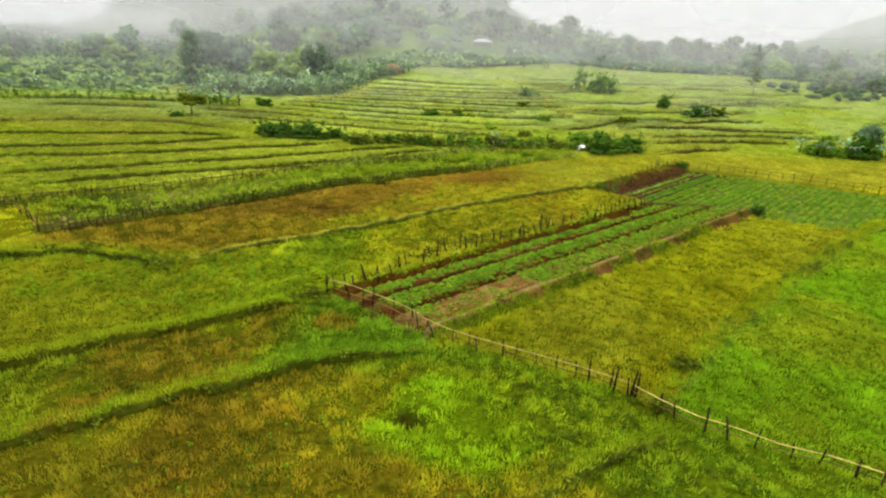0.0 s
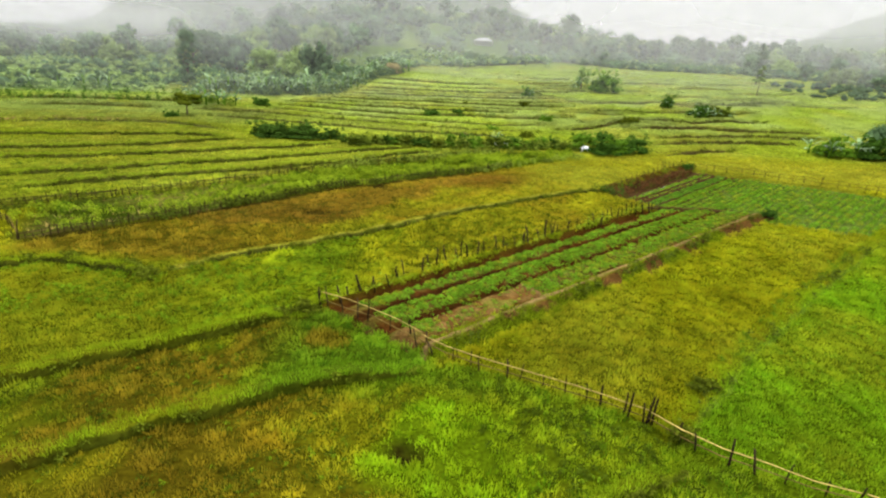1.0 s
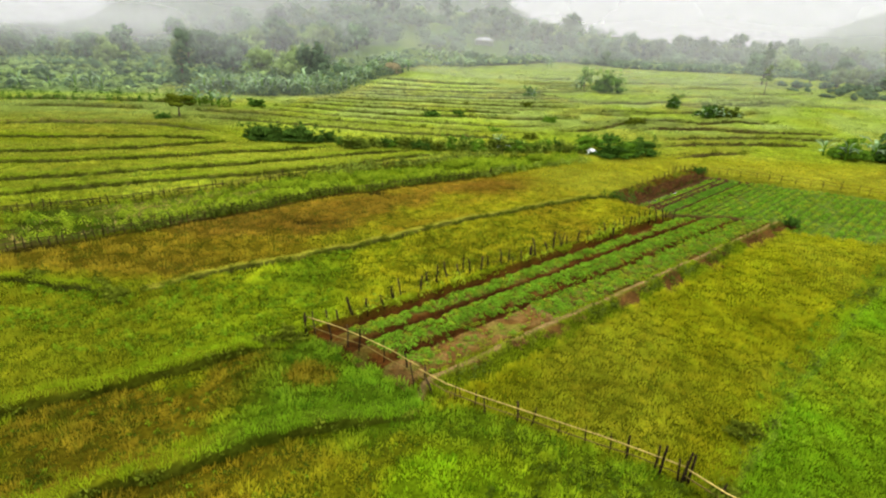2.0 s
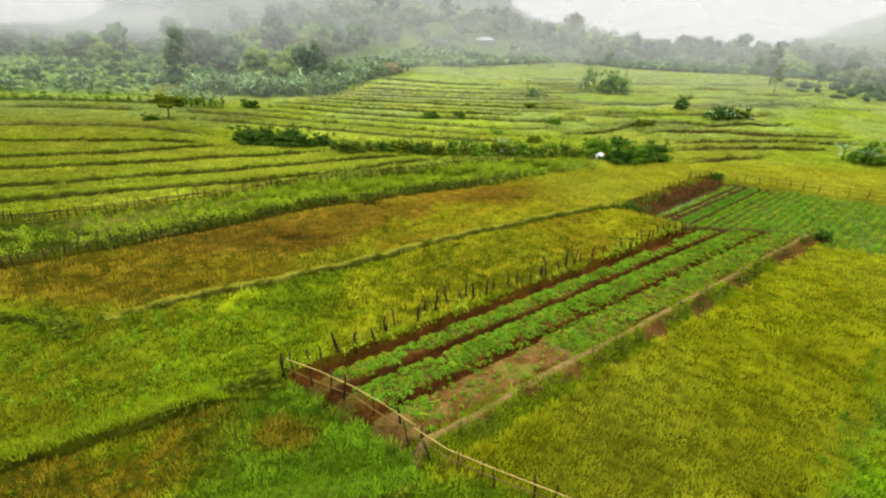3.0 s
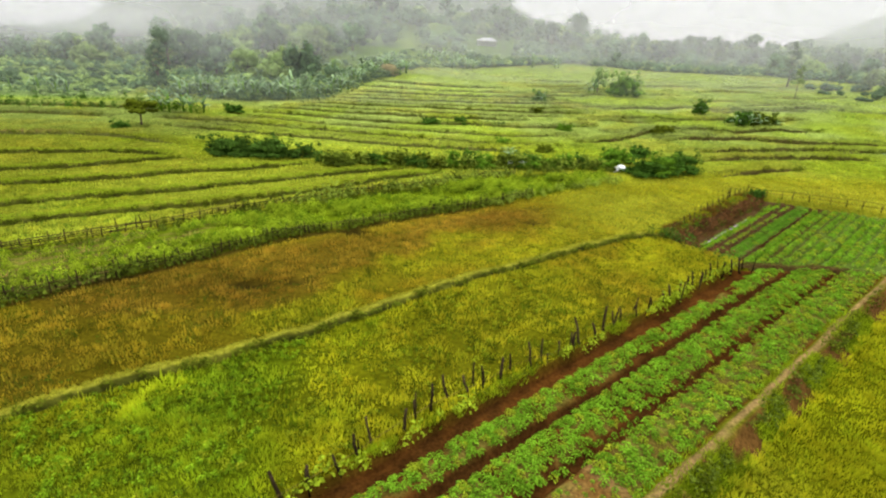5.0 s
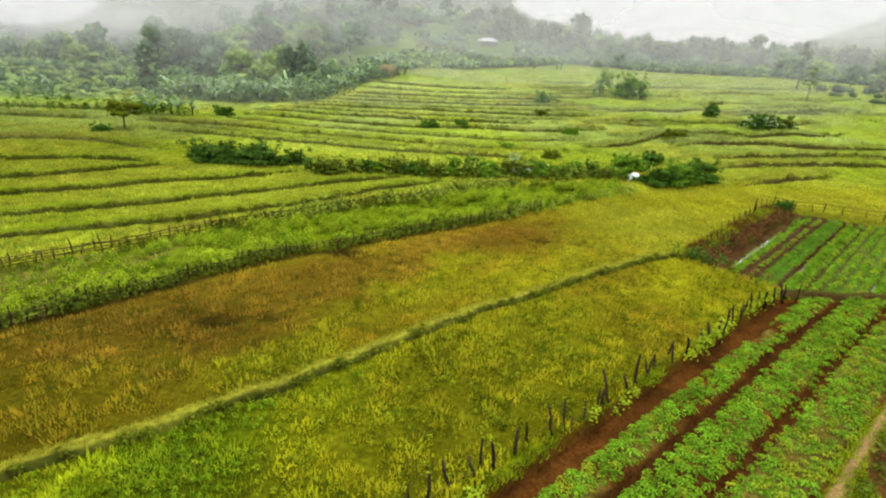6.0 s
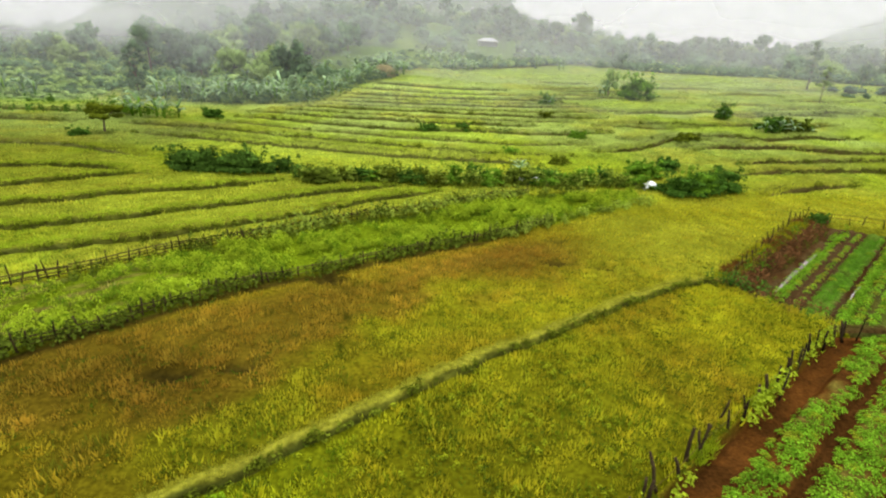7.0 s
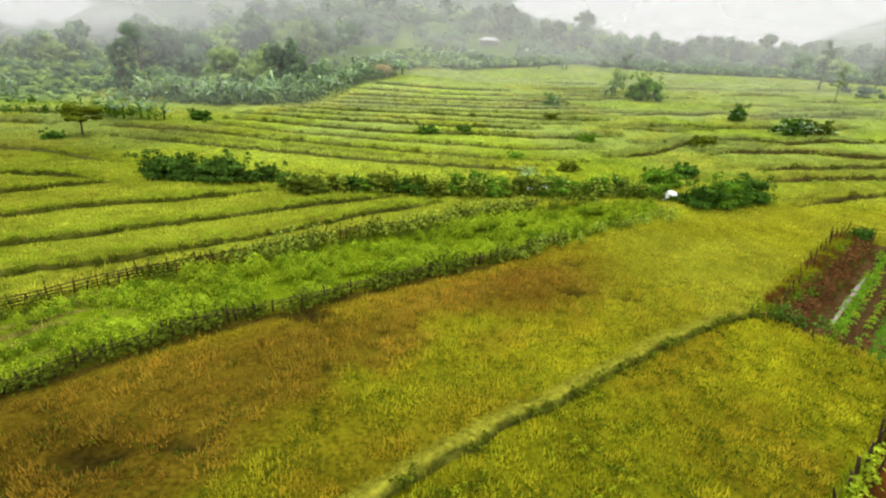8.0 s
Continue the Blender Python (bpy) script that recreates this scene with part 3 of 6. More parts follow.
TERRACES = [
    [(-44, 51), (-35, 56.5), (-27.1, 61.8), (-21.9, 64.5), (-16.3, 68.7), (-9.4, 75.1), (-1.0, 82.2)],
    [(-50, 55), (-40, 60.5), (-30.6, 66.1), (-23.6, 70.7), (-14.9, 77.4), (-5.5, 83.2)],
    [(-58, 62), (-45, 66.5), (-35.2, 71.6), (-31.4, 75.9), (-21.3, 80.4), (-18.3, 83.5)],
    [(-66, 66), (-50, 72), (-40.3, 77.8), (-37.9, 81.4), (-33.3, 84.2)],
    [(-75, 76), (-60, 80.8), (-46.4, 85.2), (-41.0, 85.7), (-35.6, 84.9)],
    [(-80, 90), (-66, 97), (-53.2, 98.5), (-41.3, 93.5), (-38.3, 93.0)],
    [(-51.3, 111.8), (-31.4, 105.0), (-14.8, 100.9), (-1.4, 98.2), (12, 97)],
    [(-43.2, 118.1), (-25.7, 111.9), (-8.1, 107.2), (5.3, 103.0), (18, 104)],
    [(-41.7, 130.0), (-19.5, 123.2), (-9.4, 119.9), (1.8, 121.4), (18.4, 119.5), (29.1, 124.5)],
    [(-42.2, 136.7), (-18.9, 130.5), (-0.2, 127.8), (15.9, 127.4)],
    [(-36.0, 145.2), (-11.7, 141.3), (10.9, 138.0), (21.6, 136.5), (32, 139)],
    [(-31.1, 154.3), (-0.3, 150.7), (24.3, 150.5), (34, 152)],
    [(-28.5, 166.5), (-0.4, 161.3), (26.5, 161.9)],
    [(-25.6, 182.6), (-4, 180), (14.9, 181.3)],
    [(40.6, 103.8), (50.0, 104.3), (61.1, 106.9), (75, 108)],
    [(37.5, 96.7), (46, 98.6), (56.4, 100.8), (68, 101)],
    [(38.1, 112.0), (51.4, 116.2), (58.1, 115.6), (62.5, 112.0), (80, 114)],
    [(36.1, 86.6), (43, 89.6), (50.4, 93.0)],
    [(22, 108), (30, 111), (38, 120), (48, 123), (60, 122), (74, 125)],
    [(30, 131), (44, 133), (58, 134), (78, 136)],
    [(36, 146), (52, 148), (70, 147), (95, 152)],
    [(-95, 118), (-80, 121), (-66, 119)],
    [(-110, 128), (-90, 132), (-70, 131), (-62, 128)],
    [(-58, 120), (-40, 116), (-24, 113.5)],
]


def between(a, b):
    """A line half way between two terrace edges."""
    pa, pb = resample(a, 1.0), resample(b, 1.0)
    q = np.linspace(0, 1, 7)
    ia, ib = (q * (len(pa) - 1)).astype(int), (q * (len(pb) - 1)).astype(int)
    return [tuple(v) for v in (pa[ia] + pb[ib]) / 2]


MINOR = [between(TERRACES[i], TERRACES[i + 1]) for i in (6, 7, 9, 10, 11, 12)]
rng = random.Random(18)
for k in range(30):
    x, y = rng.uniform(24, 112), rng.uniform(97, 205)
    run = rng.uniform(5, 11)
    bend = rng.uniform(-1.6, 1.6)
    MINOR.append([(x - run, y - rng.uniform(-1, 1.5)), (x, y + bend), (x + run, y + rng.uniform(-1, 2.5))])
for n, t in enumerate(MINOR):
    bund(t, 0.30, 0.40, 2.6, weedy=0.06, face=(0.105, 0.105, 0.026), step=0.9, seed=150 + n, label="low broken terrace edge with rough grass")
for n, t in enumerate(TERRACES):
    far = t[0][1] > 84
    if 14 <= n <= 18:
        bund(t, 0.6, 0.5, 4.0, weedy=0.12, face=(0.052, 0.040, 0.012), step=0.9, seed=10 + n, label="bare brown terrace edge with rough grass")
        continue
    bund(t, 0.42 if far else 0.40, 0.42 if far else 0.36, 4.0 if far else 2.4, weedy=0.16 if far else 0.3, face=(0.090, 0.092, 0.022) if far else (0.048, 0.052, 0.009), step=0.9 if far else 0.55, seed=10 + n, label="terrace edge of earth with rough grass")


# ---- garden with three long beds ----
RED, DARK_SOIL, PALE_SOIL, DRY = (0.052, 0.020, 0.004), (0.028, 0.012, 0.003), (0.128, 0.086, 0.030), (0.080, 0.042, 0.010)


def garden_profile(s, w):
    """Height of the garden soil across the beds."""
    z = np.interp(w, [-0.4, -0.3, -0.16, -0.04, 1.02, 1.16, 1.4, 2.2, 2.45, 2.62, 2.95, 3.12, 3.4, 4.4, 4.66, 4.82, 5.12, 5.3, 5.5, 7.1, 7.25, 7.4, 7.55, 8.0, 8.35, 9.0],
                  [0.0, 0.08, -0.05, -0.6, -0.62, -0.3, 0.12, 0.17, 0.06, -0.24, -0.24, 0.06, 0.2, 0.2, 0.05, -0.24, -0.24, 0.02, 0.14, 0.12, 0.02, 0.02, 0.24, 0.26, -0.05, -0.5])
    ends = np.minimum(s - g_start(w), g_end(w) - s)
    return z * sm(-0.1, 0.9, ends) + (1 - sm(-0.1, 0.9, ends)) * -0.15


def garden_z(s, w):
    x, y = gxy(s, w)
    return base(x, y) + garden_profile(s, w) + (fbm(x, y, 0.8, 51) - 0.5) * 0.14 + (fbm(x, y, 0.25, 52) - 0.5) * 0.05


ws = np.arange(-0.45, 9.25, 0.14)
tt = np.linspace(-0.012, 1.012, 190)
TT, WW = np.meshgrid(tt, ws)
wavy = WW + (fbm(TT * 46, WW * 0.3, 4.0, 53) - 0.5) * 0.55 * sm(0.3, 1.3, WW)
SS = g_start(WW) + TT * (g_end(WW) - g_start(WW))
sx, sy = gxy(SS, WW)
sz = base(sx, sy) + garden_profile(SS, wavy) + (fbm(sx, sy, 0.8, 51) - 0.5) * 0.14 + (fbm(sx, sy, 0.25, 52) - 0.5) * 0.05
divider = np.exp(-((SS - 12.7) / 0.2) ** 2) * sm(5.2, 5.4, wavy) * sm(7.7, 7.5, wavy)
sz = sz + 0.17 * divider + (fbm(sx, sy, 0.5, 47) - 0.5) * 0.22 * sm(5.3, 5.5, wavy) * sm(7.3, 7.1, wavy) * sm(14, 11, SS)
rim = (TT < 0.002) | (TT > 0.998)
sz = np.where(rim | (WW < -0.38) | (WW > 9.1), base(sx, sy) - 0.8, sz)


def mix3(c, colour, f):
    f = np.clip(f, 0, 1)[..., None]
    return c * (1 - f) + np.array(colour) * f


soil_n = fbm(sx, sy, 1.3, 54)
st = np.zeros(SS.shape + (3,))
st[:] = RED
st = mix3(st, DARK_SOIL, sm(0.45, 0.65, soil_n) * 0.7)
# Furrow bottoms between the beds take the darker soil colour.
st = mix3(st, DARK_SOIL, ((wavy > 2.45) & (wavy < 3.12)) * 0.8)
st = mix3(st, DARK_SOIL, ((wavy > 4.7) & (wavy < 5.25)) * 0.5)
for b0, b1 in ((1.25, 2.45), (3.15, 4.7)):
    st = mix3(st, (0.080, 0.070, 0.012), sm(b0, b0 + 0.2, wavy) * sm(b1, b1 - 0.2, wavy) * sm(0.38, 0.6, fbm(sx, sy, 1.1, 49)) * 0.8)
st = mix3(st, DRY, ((wavy > 5.3) & (wavy < 7.2)) * (SS < 13 + 2 * soil_n) * 0.9)
st = mix3(st, (0.085, 0.085, 0.012), ((wavy > 5.3) & (wavy < 7.2)) * sm(0.48, 0.6, fbm(sx, sy, 0.9, 58)) * 0.8)
st = mix3(st, (0.07, 0.075, 0.012), ((wavy > 5.3) & (wavy < 7.2)) * (SS >= 13) * 0.5)
st = mix3(st, np.array(GREEN) * 0.4, sm(7.3, 7.4, wavy) * 0.6)
st = mix3(st, PALE_SOIL, sm(7.5, 7.6, wavy) * sm(7.95, 7.85, wavy) * (0.5 + 0.5 * sm(0.36, 0.52, fbm(sx, sy, 1.7, 55))))
st = mix3(st, (0.125, 0.085, 0.028), divider * 0.8)
st = mix3(st, (0.112, 0.068, 0.020), ((wavy > 5.3) & (wavy < 7.3)) * sm(0.55, 0.68, fbm(sx, sy, 0.5, 47)) * sm(14, 11, SS) * 0.7)
st = mix3(st, (0.070, 0.033, 0.009), sm(7.95, 8.1, wavy))
st = mix3(st, np.array(GREEN) * 0.3, sm(7.95, 8.1, wavy) * (1 - 0.95 * sm(0.44, 0.52, fbm(sx, sy, 2.6, 56))))
st = mix3(st, np.array(OLIVE) * 0.25, sm(-0.1, -0.28, WW))
na, nb = SS.shape
ii = (np.arange(na - 1)[:, None] * nb + np.arange(nb - 1)[None]).ravel()
sf = np.stack((ii, ii + nb, ii + nb + 1, ii + 1), -1)
garden = new("garden_soil", fast_mesh("garden_soil", np.stack((sx, sy, sz), -1).reshape(-1, 3), sf, [M_SOIL], st.reshape(-1, 3), smooth=True))
tagged(garden, "red-brown soil of a garden with raised beds, furrows and a ditch", "garden soil", kind="structure")

# ---- upper garden ----
ROW = 0.81


def upper_profile(s, w):
    bank = np.interp(w, [-2.2, -1.5, -0.8, 0.0, 0.4], [0.0, 0.14, 0.05, -0.5, -0.62])
    rows = np.where(w > 1.2, 0.1 * np.clip(np.sin((w - 1.9) / ROW * 2 * math.pi - 0.6) * 2.0, -1, 1), 0)
    for wc in (1.32, 5.2, 9.72):
        rows = rows - 0.24 * np.exp(-((w - wc) / 0.24) ** 2)
    ends = np.minimum(s - u_low(w), u_high(w) - s)
    fall = sm(-0.1, 0.8, ends)
    return (bank + rows) * fall + (1 - fall) * -0.1


def upper_z(s, w):
    x, y = uxy(s, w)
    return base(x, y) + upper_profile(s, w) + (fbm(x, y, 0.8, 57) - 0.5) * 0.12


ws = np.concatenate([np.arange(-2.3, 11, 0.1), np.arange(11, 38.2, 0.2)])
tt = np.linspace(-0.015, 1.015, 76)
TT, WW = np.meshgrid(tt, ws)
SS = u_low(WW) + TT * (u_high(WW) - u_low(WW))
wv = WW + (fbm(SS, WW * 0.2, 5.0, 58) - 0.5) * 0.3 * sm(10, 13, WW)
sx, sy = uxy(SS, WW)
sz = base(sx, sy) + upper_profile(SS, wv) + (fbm(sx, sy, 0.8, 57) - 0.5) * 0.12
rim = (TT < 0.001) | (TT > 0.999)
sz = np.where(rim | (WW < -2.2) | (WW > 38), base(sx, sy) - 0.75, sz)
st = np.zeros(SS.shape + (3,))
st[:] = (0.042, 0.028, 0.010)
st = mix3(st, DARK_SOIL, sm(0.4, 0.62, fbm(sx, sy, 1.5, 59)) * 0.7)
st = mix3(st, (0.036, 0.018, 0.006), sm(0.95, 0.6, wv) * 0.85)
st = mix3(st, (0.040, 0.024, 0.009), sm(0.9, 1.2, wv) * sm(3.4, 3.2, wv) * 0.7)
st = mix3(st, np.array(GREEN) * 0.35, sm(-0.7, -1.0, wv))
st = mix3(st, (0.045, 0.095, 0.007), sm(3.3, 3.6, wv) * sm(4.8, 4.5, wv) * 0.7)
st = mix3(st, (0.075, 0.125, 0.015), sm(5, 9, WW) * 0.7)
na, nb = SS.shape
ii = (np.arange(na - 1)[:, None] * nb + np.arange(nb - 1)[None]).ravel()
sf = np.stack((ii, ii + nb, ii + nb + 1, ii + 1), -1)
upper = new("garden_soil", fast_mesh("upper_garden_soil", np.stack((sx, sy, sz), -1).reshape(-1, 3), sf, [M_SOIL], st.reshape(-1, 3), smooth=True))
tagged(upper, "sunken vegetable garden soil in narrow planted rows", "garden soil", kind="structure")
cross = bund([(22.6, 55.2), (24.6, 55.8), (27, 55.2), (30, 55.6), (32.4, 55.2), (34.3, 54.4)], 0.2, 0.25, 0.3, top=(0.10, 0.080, 0.020), face=(0.045, 0.026, 0.008), label="bare earth path across the garden", seed=70, weedy=0.0)
cross.location.z = -0.06


# ---- crops ----
def leaf_quads(rng, n, radius, height, size, droop=0.5):
    """A leafy plant: n leaves that spring from the middle; each is a folded quad."""
    verts, faces = [], []
    for i in range(n):
        a = i * 2.4 + rng.uniform(-0.4, 0.4)
        r = radius * math.sqrt((i + 0.6) / n)
        h = height * (1 - 0.55 * (r / radius) ** 2) * rng.uniform(0.8, 1.15)
        l, w = size * rng.uniform(0.75, 1.2), size * rng.uniform(0.55, 0.8)
        d, e = Vector((math.cos(a), math.sin(a), 0)), Vector((-math.sin(a), math.cos(a), 0))
        c = d * r + Vector((0, 0, h))
        k = len(verts)
        verts += [c - d * l * 0.5, c + e * w * 0.5 + Vector((0, 0, w * 0.14)), c + d * l * 0.5 - Vector((0, 0, l * droop * rng.uniform(0.4, 1))), c - e * w * 0.5 + Vector((0, 0, w * 0.14))]
        faces.append((k, k + 3, k + 2, k + 1))
    return np.array([tuple(v) for v in verts]), np.array(faces)


rng = random.Random(4)
PLANTS = [leaf_quads(rng, 24, 0.28, 0.30, 0.138) for _ in range(4)]
PLANT_MESH = [fast_mesh("crop_plant", v, f, [M_CROP]) for v, f in PLANTS]
PALE_MESH = [fast_mesh("crop_plant", v, f, [M_CROP_PALE]) for v, f in PLANTS]
plant_rest, pale_rest = [[], [], [], []], [[], [], [], []]
count = 0
npr = np.random.RandomState(7)
for w0, w1, keep in ((1.2, 2.52, 0.92), (3.08, 4.82, 0.95), (5.3, 7.25, 0.5)):
    for s in np.arange(0.6, 50, 0.29):
        for w in np.arange(w0, w1, 0.27):
            s2, w2 = s + npr.uniform(-0.15, 0.15), w + npr.uniform(-0.13, 0.13)
            if s2 < g_start(w2) + 1.1 or s2 > g_end(w2) - 0.5:
                continue
            x, y = gxy(s2, w2)
            patch = float(fbm(x, y, 2.4, 61))
            here = keep if w0 < 5 else (0.95 if 12.9 < s2 < 14.6 or (s2 < 4.2 and w2 < 6.3) else 0.34 if s2 < 12.5 else 0.72)
            if npr.rand() > here or patch < (0.30 if w0 < 5 else 0.2):
                continue
            z = float(garden_z(s2, w2)) - 0.02
            k, turn, size = npr.randint(4), npr.uniform(0, 6.28), npr.uniform(0.45, 1.0) * (0.62 if w0 > 5 and 4.2 < s2 < 12.5 else 0.95)
            pale = npr.rand() < (0.08 if w0 < 5 else 0.2) + 1.1 * max(0.0, 0.52 - patch)
            if s2 < 8.0 and count < 295:
                ob = new("crop_plant", (PALE_MESH if pale else PLANT_MESH)[k])
                ob.matrix_basis = pose(x, y, z, 0, 0, math.degrees(turn)) @ Matrix.Scale(size, 4)
                tagged(ob, "low leafy green vegetable plant on a raised bed", "vegetable plant", "vegetable plants on the beds")
                count += 1
            else:
                (pale_rest if pale else plant_rest)[k].append((x, y, z, turn, size))
for w in np.arange(1.3, 37.5, ROW):
    for s in np.arange(-1, 37, 0.36):
        s2, w2 = s + npr.uniform(-0.18, 0.18), w + npr.uniform(-0.12, 0.12)
        if s2 < u_low(w2) + 0.6 or s2 > u_high(w2) - 0.5 or npr.rand() > (0.8 if w < 3.2 else 0.95) or (3.3 < w < 4.7 and npr.rand() < 0.9):
            continue
        x, y = uxy(s2, w2)
        if float(fbm(x, y, 3, 62)) < 0.26:
            continue
        (pale_rest if npr.rand() < 0.26 + 0.5 * max(0.0, 0.55 - float(fbm(x, y, 3, 62))) else plant_rest)[npr.randint(4)].append((x, y, float(upper_z(s2, w2)) - 0.02, npr.uniform(0, 6.28), npr.uniform(0.5, 0.85) if w < 3.2 else npr.uniform(0.75, 1.2) * (1.06 if w > 8 else 1.0)))
for wc in (1.32, 5.2, 9.72):
    for s in np.arange(0.5, 24, 0.24):
        for side in (0.3, 0.5):
            w2, s2 = wc + side + npr.uniform(-0.05, 0.08), s + npr.uniform(-0.1, 0.1)
            if s2 > u_low(w2) + 0.5:
                x, y = uxy(s2, w2)
                plant_rest[npr.randint(4)].append((x, y, float(upper_z(s2, w2)) - 0.02, npr.uniform(0, 6.28), npr.uniform(0.45, 0.8)))
for rest, mat in ((plant_rest, M_CROP), (pale_rest, M_CROP_PALE)):
    bits = []
    for k in range(4):
        a = np.array(rest[k])
        bits.append(strew(*PLANTS[k], a[:, :3], a[:, 3], a[:, 4]))
    v, f = join(bits)
    tagged(new("vegetable_plants", fast_mesh("vegetable_plants", v, f, [mat])), "rows of leafy green vegetables on the garden beds", "vegetables", kind="stuff")

# ---- plants of the left plot ----
rng = random.Random(9)
TALLS = [leaf_quads(rng, 36, 0.42, 0.95, 0.14, 1.1) for _ in range(3)]
bits = {0: [[], [], []], 1: [[], [], []]}
for _ in range(9000):
    x = npr.uniform(-40, 20)
    lo, hi = float(y_pf(x)) + 0.5, float(y_pb(x)) - 2.2
    if hi < lo:
        continue
    y = npr.uniform(lo, hi)
    if x + 0.8 * (y - 40) < -36 or npr.rand() > (hi - lo) / 7 or (x < -22 and npr.rand() < 0.75):
        continue
    row = (y - lo) / 1.35
    if abs(row - round(row)) > 0.3 and npr.rand() < 0.9:
        continue
    n = float(fbm(x, y, 3.2, 63))
    if n < 0.38 or float(fbm(x, y, 1.1, 64)) < 0.45:
        continue
    big = 0.35 + 1.3 * (n - 0.2)
    bits[1 if npr.rand() < 0.3 + 0.8 * n else 0][npr.randint(3)].append((x, y, float(lie(x, y)) - 0.03, npr.uniform(0, 6.28), big * npr.uniform(0.7, 1.2)))
for key, mat, lab in ((0, M_PLOT, "rows of green leafy vegetables in the fenced plot"), (1, M_PLOT_PALE, "yellow-green leafy plants in the fenced plot")):
    js = []
    for k in range(3):
        a = np.array(bits[key][k])
        js.append(strew(*TALLS[k], a[:, :3], a[:, 3], a[:, 4]))
    v, f = join(js)
    tagged(new("vegetable_plants", fast_mesh("plot_plants", v, f, [mat])), lab, "vegetables", kind="stuff")


# ---- fences ----
def stick(rng, height, radius):
    pts, x, y = [], 0.0, 0.0
    for i in range(4):
        pts.append((x, y, -0.3 + (height + 0.3) * i / 3))
        x += rng.uniform(-0.04, 0.04)
        y += rng.uniform(-0.04, 0.04)
    return tube(pts, [radius, radius * 0.95, radius * 0.88, radius * 0.72], 6)


rng = random.Random(2)
STICKS = [fast_mesh("fence_post", *stick(rng, h, r), [M_POST], smooth=True) for h, r in ((1.25, 0.05), (1.05, 0.042), (1.35, 0.055), (0.95, 0.038), (1.15, 0.06))]


def fence(points, label, spacing, rails=(), jitter=0.3, size=1.0, rail_mat=M_BAMBOO, rail_r=0.03, group="garden fences", seed=0, floor=None, thick=1.0, lean=0.0):
    rng = random.Random(seed)
    floor = floor or (lambda x, y: float(lie(x, y)))
    line_pts = resample(points, spacing)
    x0, y0 = line_pts[0]
    root = empty("fence", x0, y0, floor(x0, y0))
    tagged(root, label, "fence", group)
    o = root.location
    for x, y in line_pts:
        x, y = x + rng.uniform(-jitter, jitter) * spacing, y + rng.uniform(-jitter, jitter) * spacing * 0.3
        sc = size * rng.uniform(0.6, 1.14)
        m = pose(x - o.x, y - o.y, floor(x, y) - o.z, rng.gauss(0, 4), lean + rng.gauss(0, 5), 0) @ Matrix.Rotation(rng.uniform(0, 6.28), 4, "Z") @ Matrix.Diagonal((thick, thick, sc, 1))
        part("post", rng.choice(STICKS), root, m=m)
    for h in rails:
        run = resample(points, 1.6)
        k = 0
        while k < len(run) - 1:
            n = min(len(run) - 1, k + rng.randint(3, 5))
            seg = [(x - o.x + rng.uniform(-0.05, 0.05), y - o.y + rng.uniform(-0.05, 0.05), floor(x, y) - o.z + h + rng.uniform(-0.06, 0.06)) for x, y in run[k:n + 1]]
            if len(seg) >= 2:
                part("rail", fast_mesh("rail", *tube(seg, [rail_r * (1 - 0.3 * i / len(seg)) for i in range(len(seg))], 6), [rail_mat if h == rails[0] or rail_mat is M_BRUSH else M_OLD_BAMBOO], smooth=True), root, "long pale bamboo pole" if rail_mat is M_BAMBOO and h == rails[0] else "weathered bamboo pole")
            k = n
    return root


fence(FRONT_FENCE[:3], "bamboo pole fence with dark stakes at the garden end", 1.15, (0.85, 0.3), seed=1)
fence(FRONT_FENCE[2:8], "bamboo rail fence on dark stakes across the grass", 1.0, (0.72, 0.3), seed=2)
fence(FRONT_FENCE[7:], "curving bamboo rail fence on dark stakes across the grass", 1.1, (0.70, 0.32), seed=3)
root = empty("gate_posts", 10.05, 19.45)
tagged(root, "cluster of three dark wooden gate stakes", "fence post")
for dx, dy, tall in ((0, 0, 1.35), (0.22, -0.05, 1.28), (-0.75, 0.35, 1.3)):
    part("post", STICKS[2], root, m=pose(dx, dy, 0, random.uniform(-3, 3), random.uniform(-3, 3), 40) @ Matrix.Diagonal((1.15, 1.15, tall * 0.85, 1)))
fence([(x + 0.04, y - 0.05) for x, y in GARDEN_FENCE], "row of thin dark stakes along the garden ditch", 1.0, (), seed=4, size=1.1, thick=1.45, lean=-8)
fence(GARDEN_FENCE, "low brushwood rails tied along the garden ditch stakes", 3.1, (0.28,), seed=5, rail_mat=M_OLD_BAMBOO, rail_r=0.012)
fence([(19.6, 61.2), (20.6, 63.0), (24.4, 67.0), (29, 72.0), (35.0, 78.0)], "dark stakes on the bank above the sunken garden", 0.95, (0.5,), seed=6, thick=0.9, lean=-9, rail_mat=M_OLD_BAMBOO, rail_r=0.02)
fence([(35.4, 78.1), (42.0, 75.4), (48.6, 72.0), (59.0, 66.6), (66, 63)], "bamboo fence at the far side of the sunken garden", 1.6, (0.85, 0.45), seed=7, rail_mat=M_OLD_BAMBOO, rail_r=0.03)
fence(PLOT_FRONT[:8], "brushwood fence of dark stakes around a vegetable plot", 0.5, (0.22, 0.42, 0.6), seed=8, rail_mat=M_BRUSH, rail_r=0.036, size=0.80)
fence(PLOT_BACK[:9], "woven bamboo fence behind a vegetable plot", 0.55, (0.2, 0.38, 0.56, 0.72), seed=9, rail_mat=M_BRUSH, rail_r=0.048, size=0.88)
